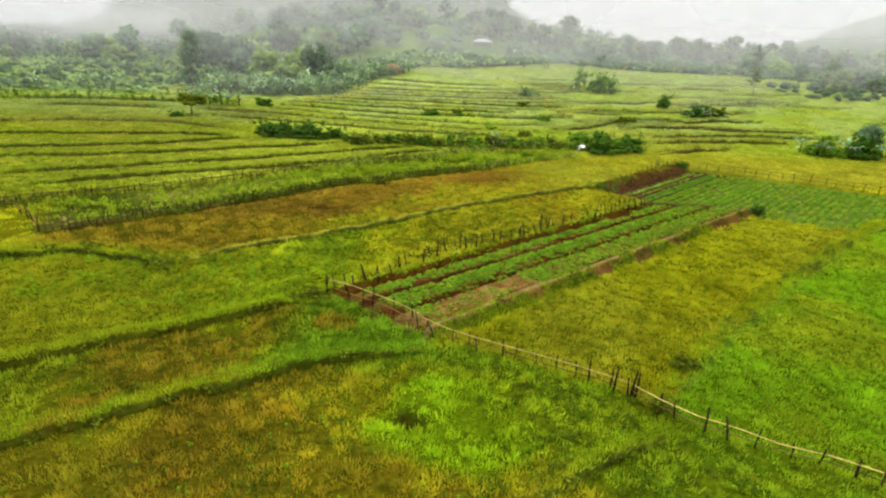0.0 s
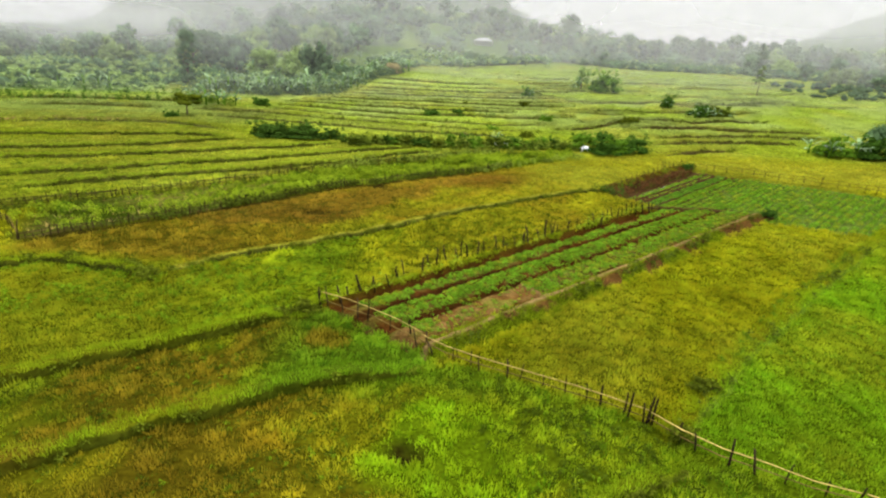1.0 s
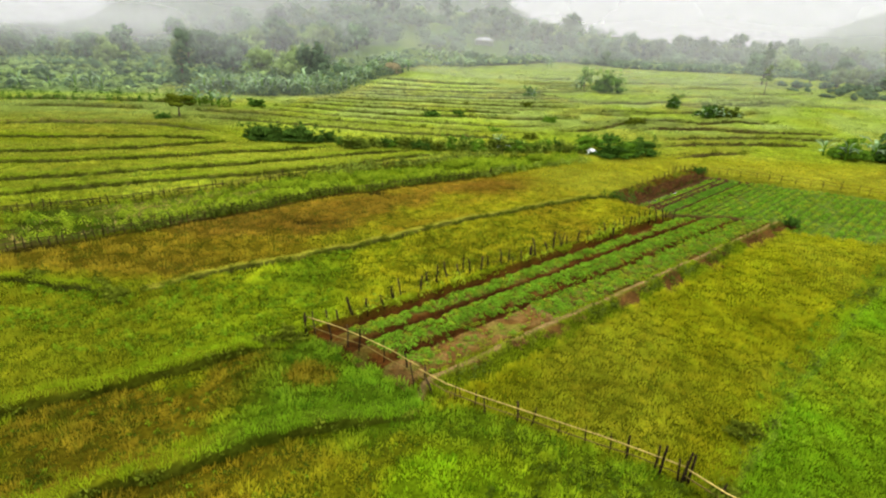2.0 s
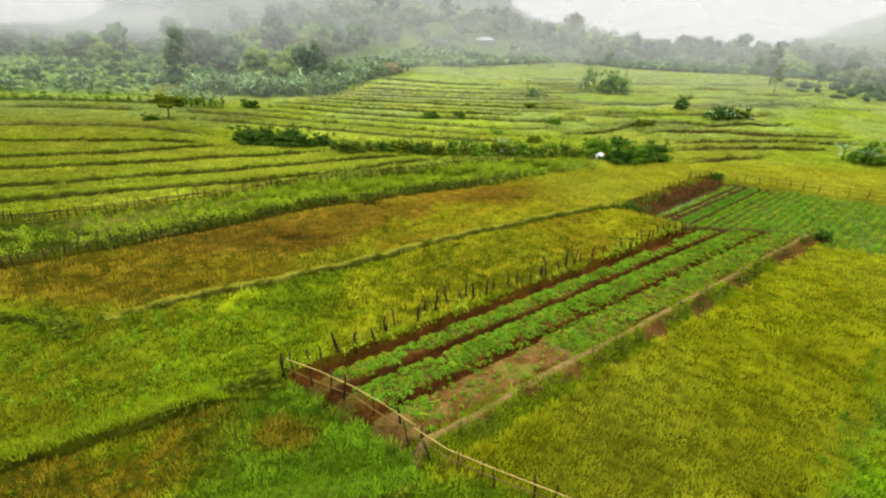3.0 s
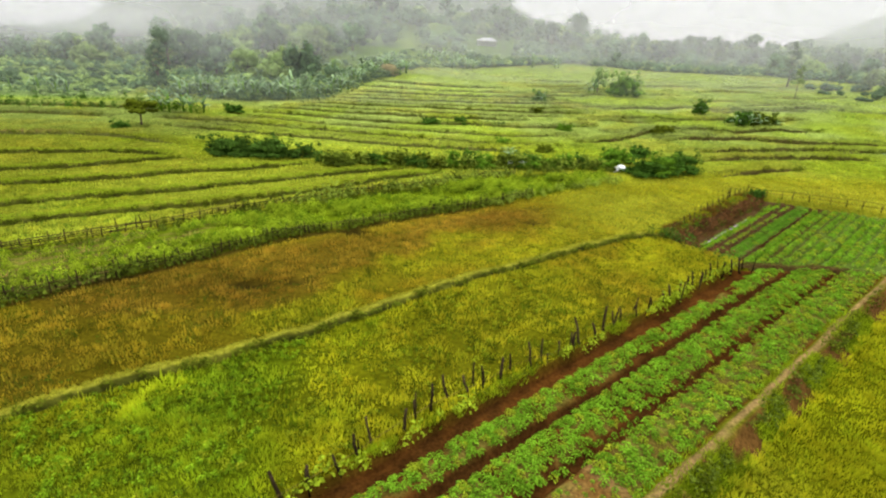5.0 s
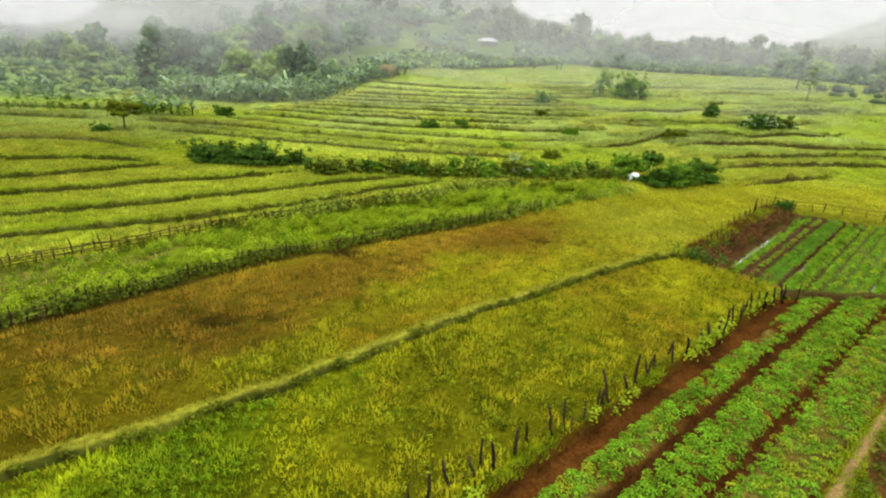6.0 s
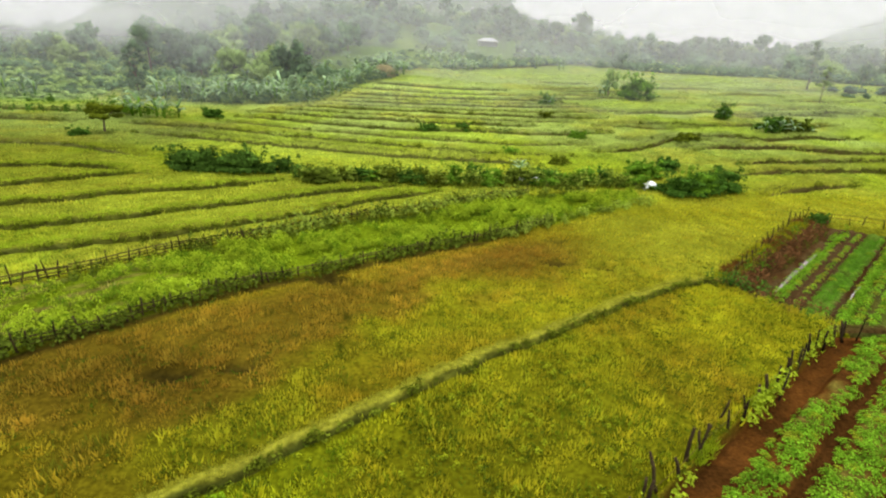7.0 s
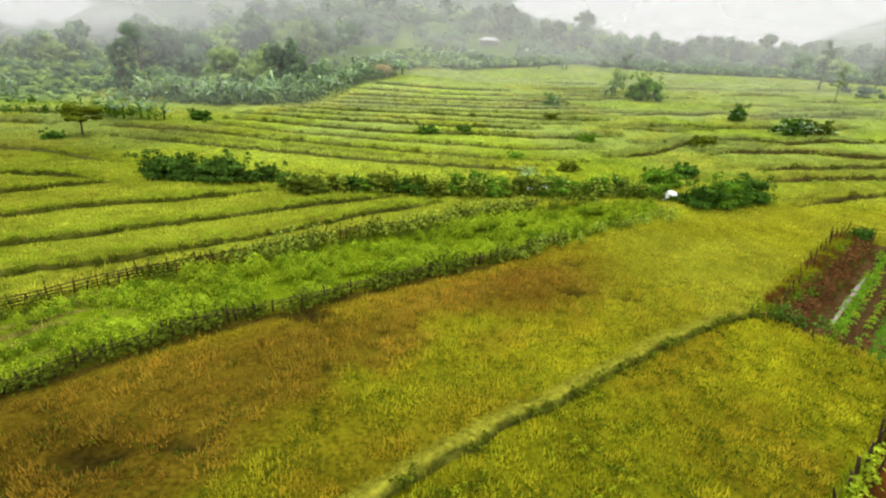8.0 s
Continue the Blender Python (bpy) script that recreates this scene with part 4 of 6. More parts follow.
fence([PLOT_FRONT[0], (-36, 40.2), PLOT_BACK[0]], "bamboo fence at the end of a vegetable plot", 0.9, (0.4, 0.8), seed=10, rail_mat=M_OLD_BAMBOO, rail_r=0.03)


# ---- bushes and trees ----
def leaf_cloud(rs, blobs, n, size, fill=0.45):
    """n folded leaves over a set of blobs (cx, cy, cz, rx, ry, rz)."""
    b = np.array(blobs, float)
    weight = (b[:, 3] * b[:, 4] * b[:, 5]) ** (2 / 3)
    pick = rs.choice(len(b), n, p=weight / weight.sum())
    d = rs.normal(size=(n, 3))
    d /= np.linalg.norm(d, axis=1)[:, None]
    d[:, 2] = np.where(d[:, 2] < -0.35, -d[:, 2], d[:, 2])
    r = 1 - fill * rs.rand(n) ** 1.6 + rs.normal(size=n) * 0.10
    c = b[pick, :3] + d * b[pick, 3:] * r[:, None]
    nrm = d + rs.normal(size=(n, 3)) * 0.33 + np.array([0, 0, 0.35])
    nrm /= np.linalg.norm(nrm, axis=1)[:, None]
    t = np.cross(nrm, rs.normal(size=(n, 3)))
    t /= np.linalg.norm(t, axis=1)[:, None] + 1e-9
    u = np.cross(nrm, t)
    l = size * rs.uniform(0.6, 1.3, n)[:, None]
    v = np.stack((c - t * l * 0.5, c + u * l * 0.36 + nrm * l * 0.08, c + t * l * 0.55 - nrm * l * 0.12, c - u * l * 0.36 + nrm * l * 0.08), 1).reshape(-1, 3)
    return v, np.arange(4 * n).reshape(n, 4)


def leaf_core(rs, blobs, shrink=0.74):
    """The dense inside of a crown: one lumpy closed form in each blob."""
    out = []
    for cx, cy, cz, rx, ry, rz in blobs:
        v, f = [], []
        for i, (r, h) in enumerate(((0.06, -0.92), (0.72, -0.66), (1.0, 0.08), (0.66, 0.72), (0.06, 1.0))):
            for k in range(6):
                a = 2 * math.pi * (k + 0.5 * (i % 2)) / 6
                q = shrink * (1 + rs.uniform(-0.16, 0.16))
                v.append((cx + math.cos(a) * rx * r * q, cy + math.sin(a) * ry * r * q, cz + rz * h * q))
        for i in range(4):
            for k in range(6):
                f.append((i * 6 + k, i * 6 + (k + 1) % 6, i * 6 + 6 + (k + 1) % 6, i * 6 + 6 + k))
        out.append((np.array(v), np.array(f)))
    return join(out)


def blob_set(rng, width, depth, height, n, lift=0.0):
    out = []
    for i in range(n * 2):
        a = 2 * math.pi * i / n + rng.uniform(-0.7, 0.7)
        r = rng.uniform(0.15, 0.78)
        h = rng.uniform(0.2, 0.86) * (1.05 - 0.45 * r)
        k = rng.uniform(0.11, 0.25)
        out.append((math.cos(a) * width * 0.5 * r, math.sin(a) * depth * 0.5 * r, lift + height * h, width * k, depth * k * rng.uniform(0.8, 1.2), height * rng.uniform(0.12, 0.24)))
    out.append((0, 0, lift + height * 0.55, width * 0.3, depth * 0.3, height * 0.34))
    return out


def bush(x, y, width, depth, height, leaf, n, mat, label, category="bush", group="", seed=0, turn=0.0, name="bush"):
    rs, rng = np.random.RandomState(seed), random.Random(seed)
    root = empty(name, x, y, float(lie(x, y)))
    root.rotation_euler = (0, 0, radians(turn))
    tagged(root, label, category, group)
    blobs = blob_set(rng, width, depth, height, max(5, int(width * 1.3)))
    blobs += [(q[0] * 1.2, q[1] * 1.2, height * 0.16, q[3] * 1.1, q[4] * 1.1, height * 0.2) for q in blobs[:-1:2]]
    core = leaf_core(rs, blobs, 0.6)
    for q in range(int(4 + width)):
        blobs.append((rng.uniform(-0.42, 0.42) * width, rng.uniform(-0.35, 0.35) * depth, height * rng.uniform(0.75, 1.0), 0.05 * width, 0.06 * depth, height * rng.uniform(0.15, 0.28)))
    part("foliage", fast_mesh("foliage", *join([leaf_cloud(rs, blobs, n, leaf), core]), [mat], smooth=True), root)
    for q in blobs[:5]:
        part("stem", fast_mesh("stem", *tube([(q[0] * 0.3, q[1] * 0.3, -0.1), (q[0] * 0.7, q[1] * 0.7, q[2] * 0.5), (q[0], q[1], q[2])], [0.05, 0.035, 0.015], 5), [M_BARK], smooth=True), root)
    return root


def tree(x, y, height, width, leaf, n, mat, label, trunk=0.35, bole=0.3, shape="round", group="", seed=0, z=None, tilt=0.04):
    rs, rng = np.random.RandomState(seed), random.Random(seed)
    root = empty("tree", x, y, float(lie(x, y)) if z is None else z)
    tagged(root, label, "tree", group)
    b0 = height * bole
    ch = height - b0
    if shape == "ragged":
        blobs = []
        for i in range(20):
            f = i / 19
            a = i * 2.4 + rng.uniform(-0.5, 0.5)
            wide = 1.0 - 0.62 * f
            r = width * 0.36 * wide * rng.uniform(0.25, 1.1)
            w = width * rng.uniform(0.10, 0.19) * (0.55 + 0.45 * wide)
            blobs.append((math.cos(a) * r, math.sin(a) * r, b0 + ch * (0.06 + 0.88 * f), w, w, ch * rng.uniform(0.06, 0.10)))
    elif shape == "layers":
        blobs = []
        for i in range(7):
            f = i / 6
            for q in range(3):
                a = rng.uniform(0, 6.28)
                r = width * 0.5 * (0.8 - 0.5 * f) * rng.uniform(0.3, 1)
                blobs.append((math.cos(a) * r, math.sin(a) * r, b0 + ch * (0.05 + 0.9 * f + rng.uniform(-0.07, 0.07)), width * 0.2 * (1.1 - 0.6 * f), width * 0.2 * (1.1 - 0.6 * f), ch * 0.075))
    else:
        blobs = blob_set(rng, width, width, ch, 8, b0 - ch * 0.08)
    part("crown", fast_mesh("crown", *join([leaf_cloud(rs, blobs, n, leaf), leaf_core(rs, blobs, 0.6)]), [mat], smooth=True), root)
    lean = rng.uniform(-tilt, tilt) * height
    tubes = [tube([(0, 0, -0.4), (lean * 0.3, 0, b0 * 0.6), (lean, lean * 0.5, b0 + ch * 0.35), (lean, lean * 0.5, b0 + ch * 0.8)], [trunk, trunk * 0.75, trunk * 0.5, trunk * 0.12], 7)]
    for q in rng.sample(blobs, min(5, len(blobs))):
        st = b0 + (q[2] - b0) * 0.45
        tubes.append(tube([(lean * 0.6, lean * 0.2, max(b0 * 0.7, st * 0.8)), (q[0] * 0.5, q[1] * 0.5, st), (q[0], q[1], q[2])], [trunk * 0.4, trunk * 0.28, trunk * 0.08], 5))
    part("trunk", fast_mesh("trunk", *join(tubes), [M_BARK], smooth=True), root)
    return root


def banana_leaf(rng, length, width):
    verts, faces = [], []
    rise = rng.uniform(0.7, 1.1)
    for i in range(6):
        f = i / 5
        x = length * (0.12 + 0.85 * f)
        z = length * (rise * f - rng.uniform(0.72, 0.95) * rise * f * f)
        w = width * math.sin(math.pi * min(1, 0.12 + 0.86 * f)) * 0.5 + 0.03
        verts += [(x, -w, z - w * 0.25), (x, 0, z), (x, w, z - w * 0.25)]
    for i in range(5):
        for k in range(2):
            a = i * 3 + k
            faces.append((a, a + 3, a + 4, a + 1))
    return fast_mesh("leaf", verts, faces, [M_BANANA], smooth=True)


rng = random.Random(12)
BANANA_LEAVES = [banana_leaf(rng, rng.uniform(1.6, 2.4), rng.uniform(0.28, 0.42)) for _ in range(6)]
BANANA_STEMS = [fast_mesh("stem", *tube([(0, 0, -0.2), (0.03, 0, 1.0), (0.0, 0.05, 2.1)], [0.16, 0.13, 0.08], 7), [M_BUSH_LIGHT], smooth=True) for _ in range(2)]


def banana(x, y, size, seed, label="banana plant with broad arching green leaves", group="banana plants", z=None):
    rng = random.Random(seed)
    root = empty("banana_plant", x, y, float(lie(x, y)) if z is None else z)
    root.scale = (size, size, size)
    root.rotation_euler = (0, 0, rng.uniform(0, 6.28))
    tagged(root, label, "banana plant", group)
    part("stem", rng.choice(BANANA_STEMS), root)
    n = rng.randint(7, 9)
    for i in range(n):
        part("leaf", rng.choice(BANANA_LEAVES), root, m=pose(0, 0, 0.75 + 1.1 * i / n, rng.uniform(-12, 12), rng.uniform(-34, 22), i * 137.5 + rng.uniform(-25, 25)))
    return root


def weed_strip(pts, density, size, across, mat, label, seed, floor=None, name="weeds", gap=0.0, leaf=0.15):
    """Rank growth along a line: one tangle of small leaf clumps."""
    r = np.random.RandomState(seed)
    p = resample(rounded(pts, 2), 1.0 / density)
    p = p + r.uniform(-across, across, p.shape)
    n1 = fbm(p[:, 0], p[:, 1], 2.2, seed)
    p, n1 = p[n1 > gap], n1[n1 > gap]
    z = np.array([floor(x, y) for x, y in p]) if floor else lie(p[:, 0], p[:, 1])
    tv, tf = leaf_cloud(r, [(0, 0, 0.35, 0.45, 0.45, 0.42), (0.2, 0.1, 0.7, 0.25, 0.25, 0.3), (-0.15, -0.1, 0.95, 0.1, 0.1, 0.3)], 26, leaf * 1.38)
    v, f = strew(tv, tf, np.c_[p, z - 0.05], r.uniform(0, 6.28, len(p)), size * (0.5 + n1) * r.uniform(0.6, 1.3, len(p)))
    return tagged(new(name, fast_mesh(name, v, f, [mat])), label, "weeds", kind="stuff")


weed_strip([(x, y - 0.2) for x, y in PLOT_FRONT[1:8]], 3.4, 0.95, 0.32, M_TANGLE, "dark rank weeds along the foot of the plot fence", 61, gap=0.36)
weed_strip([(x - 0.3, y + 0.5) for x, y in PLOT_FRONT[1:9]], 1.6, 0.6, 0.5, M_PLOT, "bright rank weeds inside the plot fence", 81, gap=0.46)
weed_strip([(x + 0.7, y - 1.1) for x, y in PLOT_BACK], 3.8, 0.6, 0.5, M_TANGLE, "dark low weeds inside the woven fence", 82, gap=0.3)
weed_strip([(x + 0.3, y - 0.5) for x, y in PLOT_BACK], 2.6, 0.75, 0.3, M_WEED, "weeds along the woven bamboo fence", 62, gap=0.42)
weed_strip([(x + 0.2, y - 0.3) for x, y in PLOT_BACK[4:]], 3.4, 1.15, 0.5, M_RANK, "rank grass grown through the woven fence", 87, gap=0.34)
weed_strip([(x, y) for x, y in PLOT_BACK[3:]], 2.4, 1.1, 0.4, M_TANGLE, "dark weeds grown through the woven fence", 88, gap=0.42)
weed_strip([(x, y) for x, y in PLOT_FRONT[6:]], 3.4, 0.85, 0.7, M_RANK, "rank grass at the end of the plot", 89, gap=0.34)
weed_strip([gxy(s0, 8.25) for s0 in (3, 12, 20, 30, 40, 48)], 2.4, 0.5, 0.3, M_WEED, "weeds on the side of the garden bund", 63, gap=0.42, floor=lambda x, y: float(garden_z(*gsw(x, y))))
weed_strip([gxy(s0, 8.45) for s0 in (2.6, 8, 14, 20, 26, 32, 40, 47)], 3.0, 0.6, 0.3, M_TANGLE, "dark weeds at the foot of the garden bund", 84, gap=0.5, floor=lambda x, y: float(garden_z(*gsw(x, y))))
weed_strip([gxy(s0, 8.3) for s0 in (5, 14, 20, 26, 32, 40, 47)], 2.0, 0.5, 0.25, M_DRY, "withered red weeds on the side of the garden bund", 85, gap=0.54, floor=lambda x, y: float(garden_z(*gsw(x, y))))
weed_strip([gxy(s0, -0.3) for s0 in (0.5, 10, 20, 30, 39)], 2.0, 0.4, 0.2, M_WEED, "weeds along the edge of the garden ditch", 64, gap=0.42)
weed_strip([gxy(s0, 0.05) for s0 in (0.5, 10, 20, 30, 39)], 1.5, 0.75, 0.25, M_PLOT_PALE, "pale young shoots beside the ditch stakes", 65, gap=0.54)
weed_strip([uxy(-0.4, -1.6), uxy(-0.5, 0.2), uxy(0.6, 1.2)], 4.0, 0.9, 0.4, M_BUSH, "dark bushy weeds at the corner of the garden bank", 78, gap=0.2)
weed_strip([uxy(s0, -1.1) for s0 in (0.2, 8, 16, 23)], 3.0, 0.6, 0.45, M_TANGLE, "weeds on the bank above the sunken garden", 66, gap=0.3)
weed_strip([uxy(s0, -0.3) for s0 in (0.5, 8, 16, 22)], 4.6, 0.7, 0.45, M_DRY, "withered red-brown weeds on the garden bank", 67, gap=0.32, floor=lambda x, y: float(upper_z(*usw(x, y))))
weed_strip([uxy(-0.1, w0) for w0 in (-1.5, 0.5, 2.5, 4.5)], 3.4, 0.6, 0.4, M_DRY, "withered weeds at the corner of the sunken garden", 68, gap=0.3)
weed_strip([uxy(s0, -0.6) for s0 in (0.3, 8, 16, 23)], 2.6, 0.55, 0.4, M_BUSH_LIGHT, "bright green weeds on the garden bank", 83, gap=0.56, floor=lambda x, y: float(upper_z(*usw(x, y))))
weed_strip([uxy(s0, 0.15) for s0 in (0.4, 8, 16, 23)], 4.2, 0.55, 0.3, M_DRY, "withered brown weeds at the foot of the garden bank", 91, gap=0.36, floor=lambda x, y: float(upper_z(*usw(x, y))))
weed_strip([uxy(s0, 0.3) for s0 in (0.4, 8, 16, 23)], 3.4, 0.5, 0.4, M_TANGLE, "dark weeds at the foot of the garden bank", 92, gap=0.42, floor=lambda x, y: float(upper_z(*usw(x, y))))
weed_strip(HEDGE, 2.8, 1.5, 0.8, M_TANGLE, "dark tangled growth in a hedge between fields", 86, gap=0.25, leaf=0.13)
weed_strip(HEDGE, 3.4, 1.3, 1.0, M_RANK, "tall rank grass along a hedge between fields", 73, gap=0.3)
weed_strip([(x, y - 1.6) for x, y in HEDGE[2:]], 2.0, 0.7, 0.7, M_WEED, "rough weeds in front of the hedge", 74, gap=0.4)
weed_strip([(-125, 124), (-95, 127), (-70, 126.5)], 1.0, 1.6, 0.8, M_BUSH, "dark hedge along a terrace", 75, gap=0.38)
weed_strip([(-120, 139), (-92, 141), (-66, 141)], 1.0, 1.8, 1.0, M_BUSH, "dark hedge along a terrace", 76, gap=0.36)
weed_strip([(-64, 129), (-58, 126.4), (-51, 126.2)], 2.0, 2.0, 0.8, M_BUSH_LIGHT, "green shrubs among a few banana plants", 93, gap=0.3)
weed_strip([(-120, 151), (-108, 152), (-94, 150)], 1.2, 2.2, 1.4, M_TREE, "shrubs among banana plants on a misty terrace", 94, gap=0.36)
weed_strip([(-6, 121.2), (2, 121.8), (10, 120.6)], 1.2, 1.0, 0.5, M_BUSH, "dark weeds along a terrace", 77, gap=0.35)
weed_strip(RIDGE[:6], 2.4, 0.6, 0.55, M_TANGLE, "dark weeds along the edge of a bright green field", 69, gap=0.42)
weed_strip([(x - 0.4, y + 0.4) for x, y in RIDGE[:6]], 2.2, 0.5, 0.5, M_PLOT, "bright weeds along the edge of a green field", 90, gap=0.42)

# water standing in furrows of the sunken garden
for wc, s0, s1, wid in ((1.32, 3.0, 14.6, 0.20), (5.2, 6.2, 10.4, 0.15), (9.72, 5.8, 9.0, 0.10)):
    ss = np.linspace(s0, s1, 40)
    half = wid * (0.35 + 0.9 * fbm(ss, ss * 0, 1.6, 71)) * np.sin(np.linspace(0.1, 3.05, 40)) ** 0.5
    mid = wc + (fbm(ss, ss * 0 + 3, 4.0, 72) - 0.5) * 0.16
    verts = []
    for sgn in (-1, 1):
        x, y = uxy(ss, mid + sgn * half)
        verts.append(np.stack((x, y, upper_z(ss, mid) + 0.03), -1))
    v = np.stack(verts, 1).reshape(-1, 3)
    jj = np.arange(39) * 2
    tagged(new("water", fast_mesh("water", v, np.stack((jj, jj + 1, jj + 3, jj + 2), -1), [M_WATER], smooth=True)), "thin strip of muddy water standing in a furrow", "water", kind="structure")


# dark thicket, hedge and the big bush beside the white sheet
bush(-29.6, 86.6, 8.0, 4.0, 2.7, 0.32, 2900, M_THICKET, "long dark green bush thicket between terraces", seed=1)
bush(-24.0, 86.4, 8.0, 3.8, 2.5, 0.32, 2900, M_THICKET, "long dark green bush thicket between terraces", seed=2)
bush(-19.2, 86.9, 4.5, 3.0, 1.8, 0.30, 1200, M_THICKET, "dark green bush at the end of a thicket", seed=3)
bush(25.6, 84.9, 5.8, 4.8, 2.2, 0.26, 2800, M_BUSH, "large rounded dark green bush beside a white sheet", seed=4)
bush(30.4, 87.2, 6.6, 4.6, 2.9, 0.26, 2800, M_BUSH, "large rounded leafy bush at the field edge", seed=5)
bush(23.6, 92.5, 5.0, 4.0, 2.0, 0.36, 1300, M_BUSH_LIGHT, "tall green bush behind the big bush", seed=6)
bush(27.6, 85.0, 4.6, 3.2, 2.8, 0.24, 1500, M_BUSH_LIGHT, "bright green bush beside a white sheet", seed=11)
flowering = bush(8.8, 86.4, 3.0, 1.6, 1.3, 0.24, 500, M_BUSH, "low bush with scattered white flowers", seed=9)
part("flowers", fast_mesh("flowers", *leaf_cloud(np.random.RandomState(3), [(-0.9, -0.5, 0.8, 0.5, 0.4, 0.4), (0.8, -0.6, 0.9, 0.6, 0.4, 0.35)], 60, 0.11), [M_FLOWER]), flowering, "small white flowers")
rng = random.Random(21)
for k, (x, y) in enumerate(resample(HEDGE, 1.2)):
    wdt = rng.uniform(2.2, 3.6)
    bush(x + rng.uniform(-0.8, 0.8), y + rng.uniform(-1.1, 1.1), wdt * rng.uniform(0.8, 1.7), wdt * 0.8, rng.uniform(1.1, 2.3), 0.22, 750, rng.choice((M_TANGLE, M_BUSH_LIGHT, M_WEED, M_BUSH, M_TANGLE) if x < 7 else (M_BUSH_LIGHT, M_BUSH_LIGHT, M_RANK, M_BUSH)), "rough green shrub in a hedge between fields", "shrub", "hedge shrubs", seed=100 + k, name="shrub")
for k, (x, y, w, h, mat) in enumerate(((-56.5, 106.4, 3.2, 2.0, M_BUSH), (36.3, 77.4, 2.4, 1.2, M_BUSH), (35.6, 54.3, 1.8, 1.4, M_BUSH), (47.2, 169.5, 9.0, 6.0, M_BUSH_LIGHT), (57.0, 141.0, 4.2, 3.0, M_BUSH), (60.4, 128.8, 6.0, 2.6, M_BUSH), (64.4, 127.8, 6.6, 2.6, M_TANGLE), (21.8, 154.0, 4.2, 2.8, M_BUSH_LIGHT), (67.5, 92.0, 6, 3.0, M_BUSH_LIGHT), (74, 91.5, 7, 3.6, M_BUSH), (-4, 121, 4, 1.8, M_BUSH), (2, 121.6, 3.5, 2.2, M_BUSH), (8.6, 103.6, 3.0, 1.8, M_BUSH_LIGHT), (22, 119, 3.4, 2.0, M_BUSH_LIGHT), (19, 137, 3.6, 2.2, M_WEED), (-46, 129, 5, 2.4, M_BUSH), (14.6, 98.5, 3.4, 1.6, M_WEED), (29.4, 98.5, 5, 2.0, M_BUSH), (40, 118, 5, 2.0, M_WEED))):
    h = h if h > 2.5 else h * 0.62
    bush(x, y, w, w * 0.85, h, 0.14 + 0.05 * w, int(400 + 200 * w), mat, "green bush standing alone in the terraced fields", "bush", "field bushes", seed=200 + k)
for k, (x, y) in enumerate(((-22, 33.4), (-20.2, 32.2), (-26.4, 33.8), (-9.2, 27.4), (-8.0, 28.2), (-29, 33.2), (11.3, 18.6), (14.2, 22.6))):
    bush(x, y, 2.0, 1.5, 0.75, 0.17, 420, M_WEED, "low rank weeds on a field bund", "weeds", "bund weeds", seed=260 + k, name="weeds")

tree(-55.6, 111.2, 5.4, 7.0, 0.34, 600, M_WEED, "small spreading olive-green tree with a bare leaning trunk", 0.2, 0.36, seed=31, tilt=0.09)
tree(-79.5, 163, 12.0, 8.6, 0.5, 2600, M_DARK_TREE, "tall dark tree with a dense ragged crown", 0.45, 0.06, "ragged", seed=32)
tree(-88.5, 186, 16.5, 9.5, 0.6, 1500, M_TREE, "rounded tree rising behind a dark tree", 0.4, 0.45, seed=39)
tree(-92, 206, 15, 13, 0.9, 1600, M_TREE, "broad dark tree behind the banana thicket", 0.5, 0.35, seed=33)
tree(112.5, 203, 13.5, 9.0, 0.5, 1900, M_DARK_TREE, "tall tree with layered dark branches", 0.32, 0.18, "layers", seed=34, tilt=0.004)
tree(95.4, 170, 8.6, 4.4, 0.36, 800, M_TREE_LIGHT, "slender young tree with a bare thin trunk", 0.12, 0.45, "layers", seed=35, tilt=0.01)
tree(40.8, 171.5, 8.5, 4.8, 0.4, 900, M_TREE_LIGHT, "slim pale tree beside a round bush", 0.2, 0.2, seed=36)
tree(76, 93.5, 6.5, 6.5, 0.5, 1000, M_TREE, "small bushy tree at the edge of the fields", 0.2, 0.2, seed=37)

rng = random.Random(44)
for k in range(9):
    tree(130 + 5.5 * k + rng.uniform(-2, 2), 198 + rng.uniform(-8, 16), rng.uniform(6, 10), rng.uniform(6, 9), 0.6, 700, rng.choice((M_TREE, M_TREE, M_TREE_LIGHT)), "bushy tree at the edge of misty fields", 0.25, 0.12, group="field edge trees", seed=80 + k)
rng = random.Random(46)
for k in range(13):
    tree(-108 + 5.2 * k + rng.uniform(-3, 3), rng.uniform(204, 246), rng.uniform(11, 16.5), rng.uniform(11, 15), 0.7, 1500, rng.choice((M_TREE_LIGHT, M_TREE_LIGHT, M_TREE_LIGHT, M_TREE)), "broad light green tree above the banana thicket", 0.4, 0.1, group="hillside trees", seed=120 + k)
rng = random.Random(47)
for k, (x, top, wide) in enumerate(((34, 26.1, 9), (41, 31, 11), (48, 30.5, 10), (55, 25.5, 9), (62, 23.3, 9), (73, 24.2, 10), (83, 23, 8), (93, 28.2, 10), (106, 23.5, 10), (119, 27.2, 9), (131, 22, 9), (144, 21, 9), (158, 22.5, 10), (173, 22, 9), (185, 24, 10), (198, 26.6, 11))):
    y = 300 + rng.uniform(-10, 8)
    tree(x, y, top - float(lie(x, y)), wide, 0.8, 800, M_TREE, "tall leafy tree of a misty ridge", 0.35, 0.22, group="ridge trees", seed=160 + k)
rng = random.Random(33)
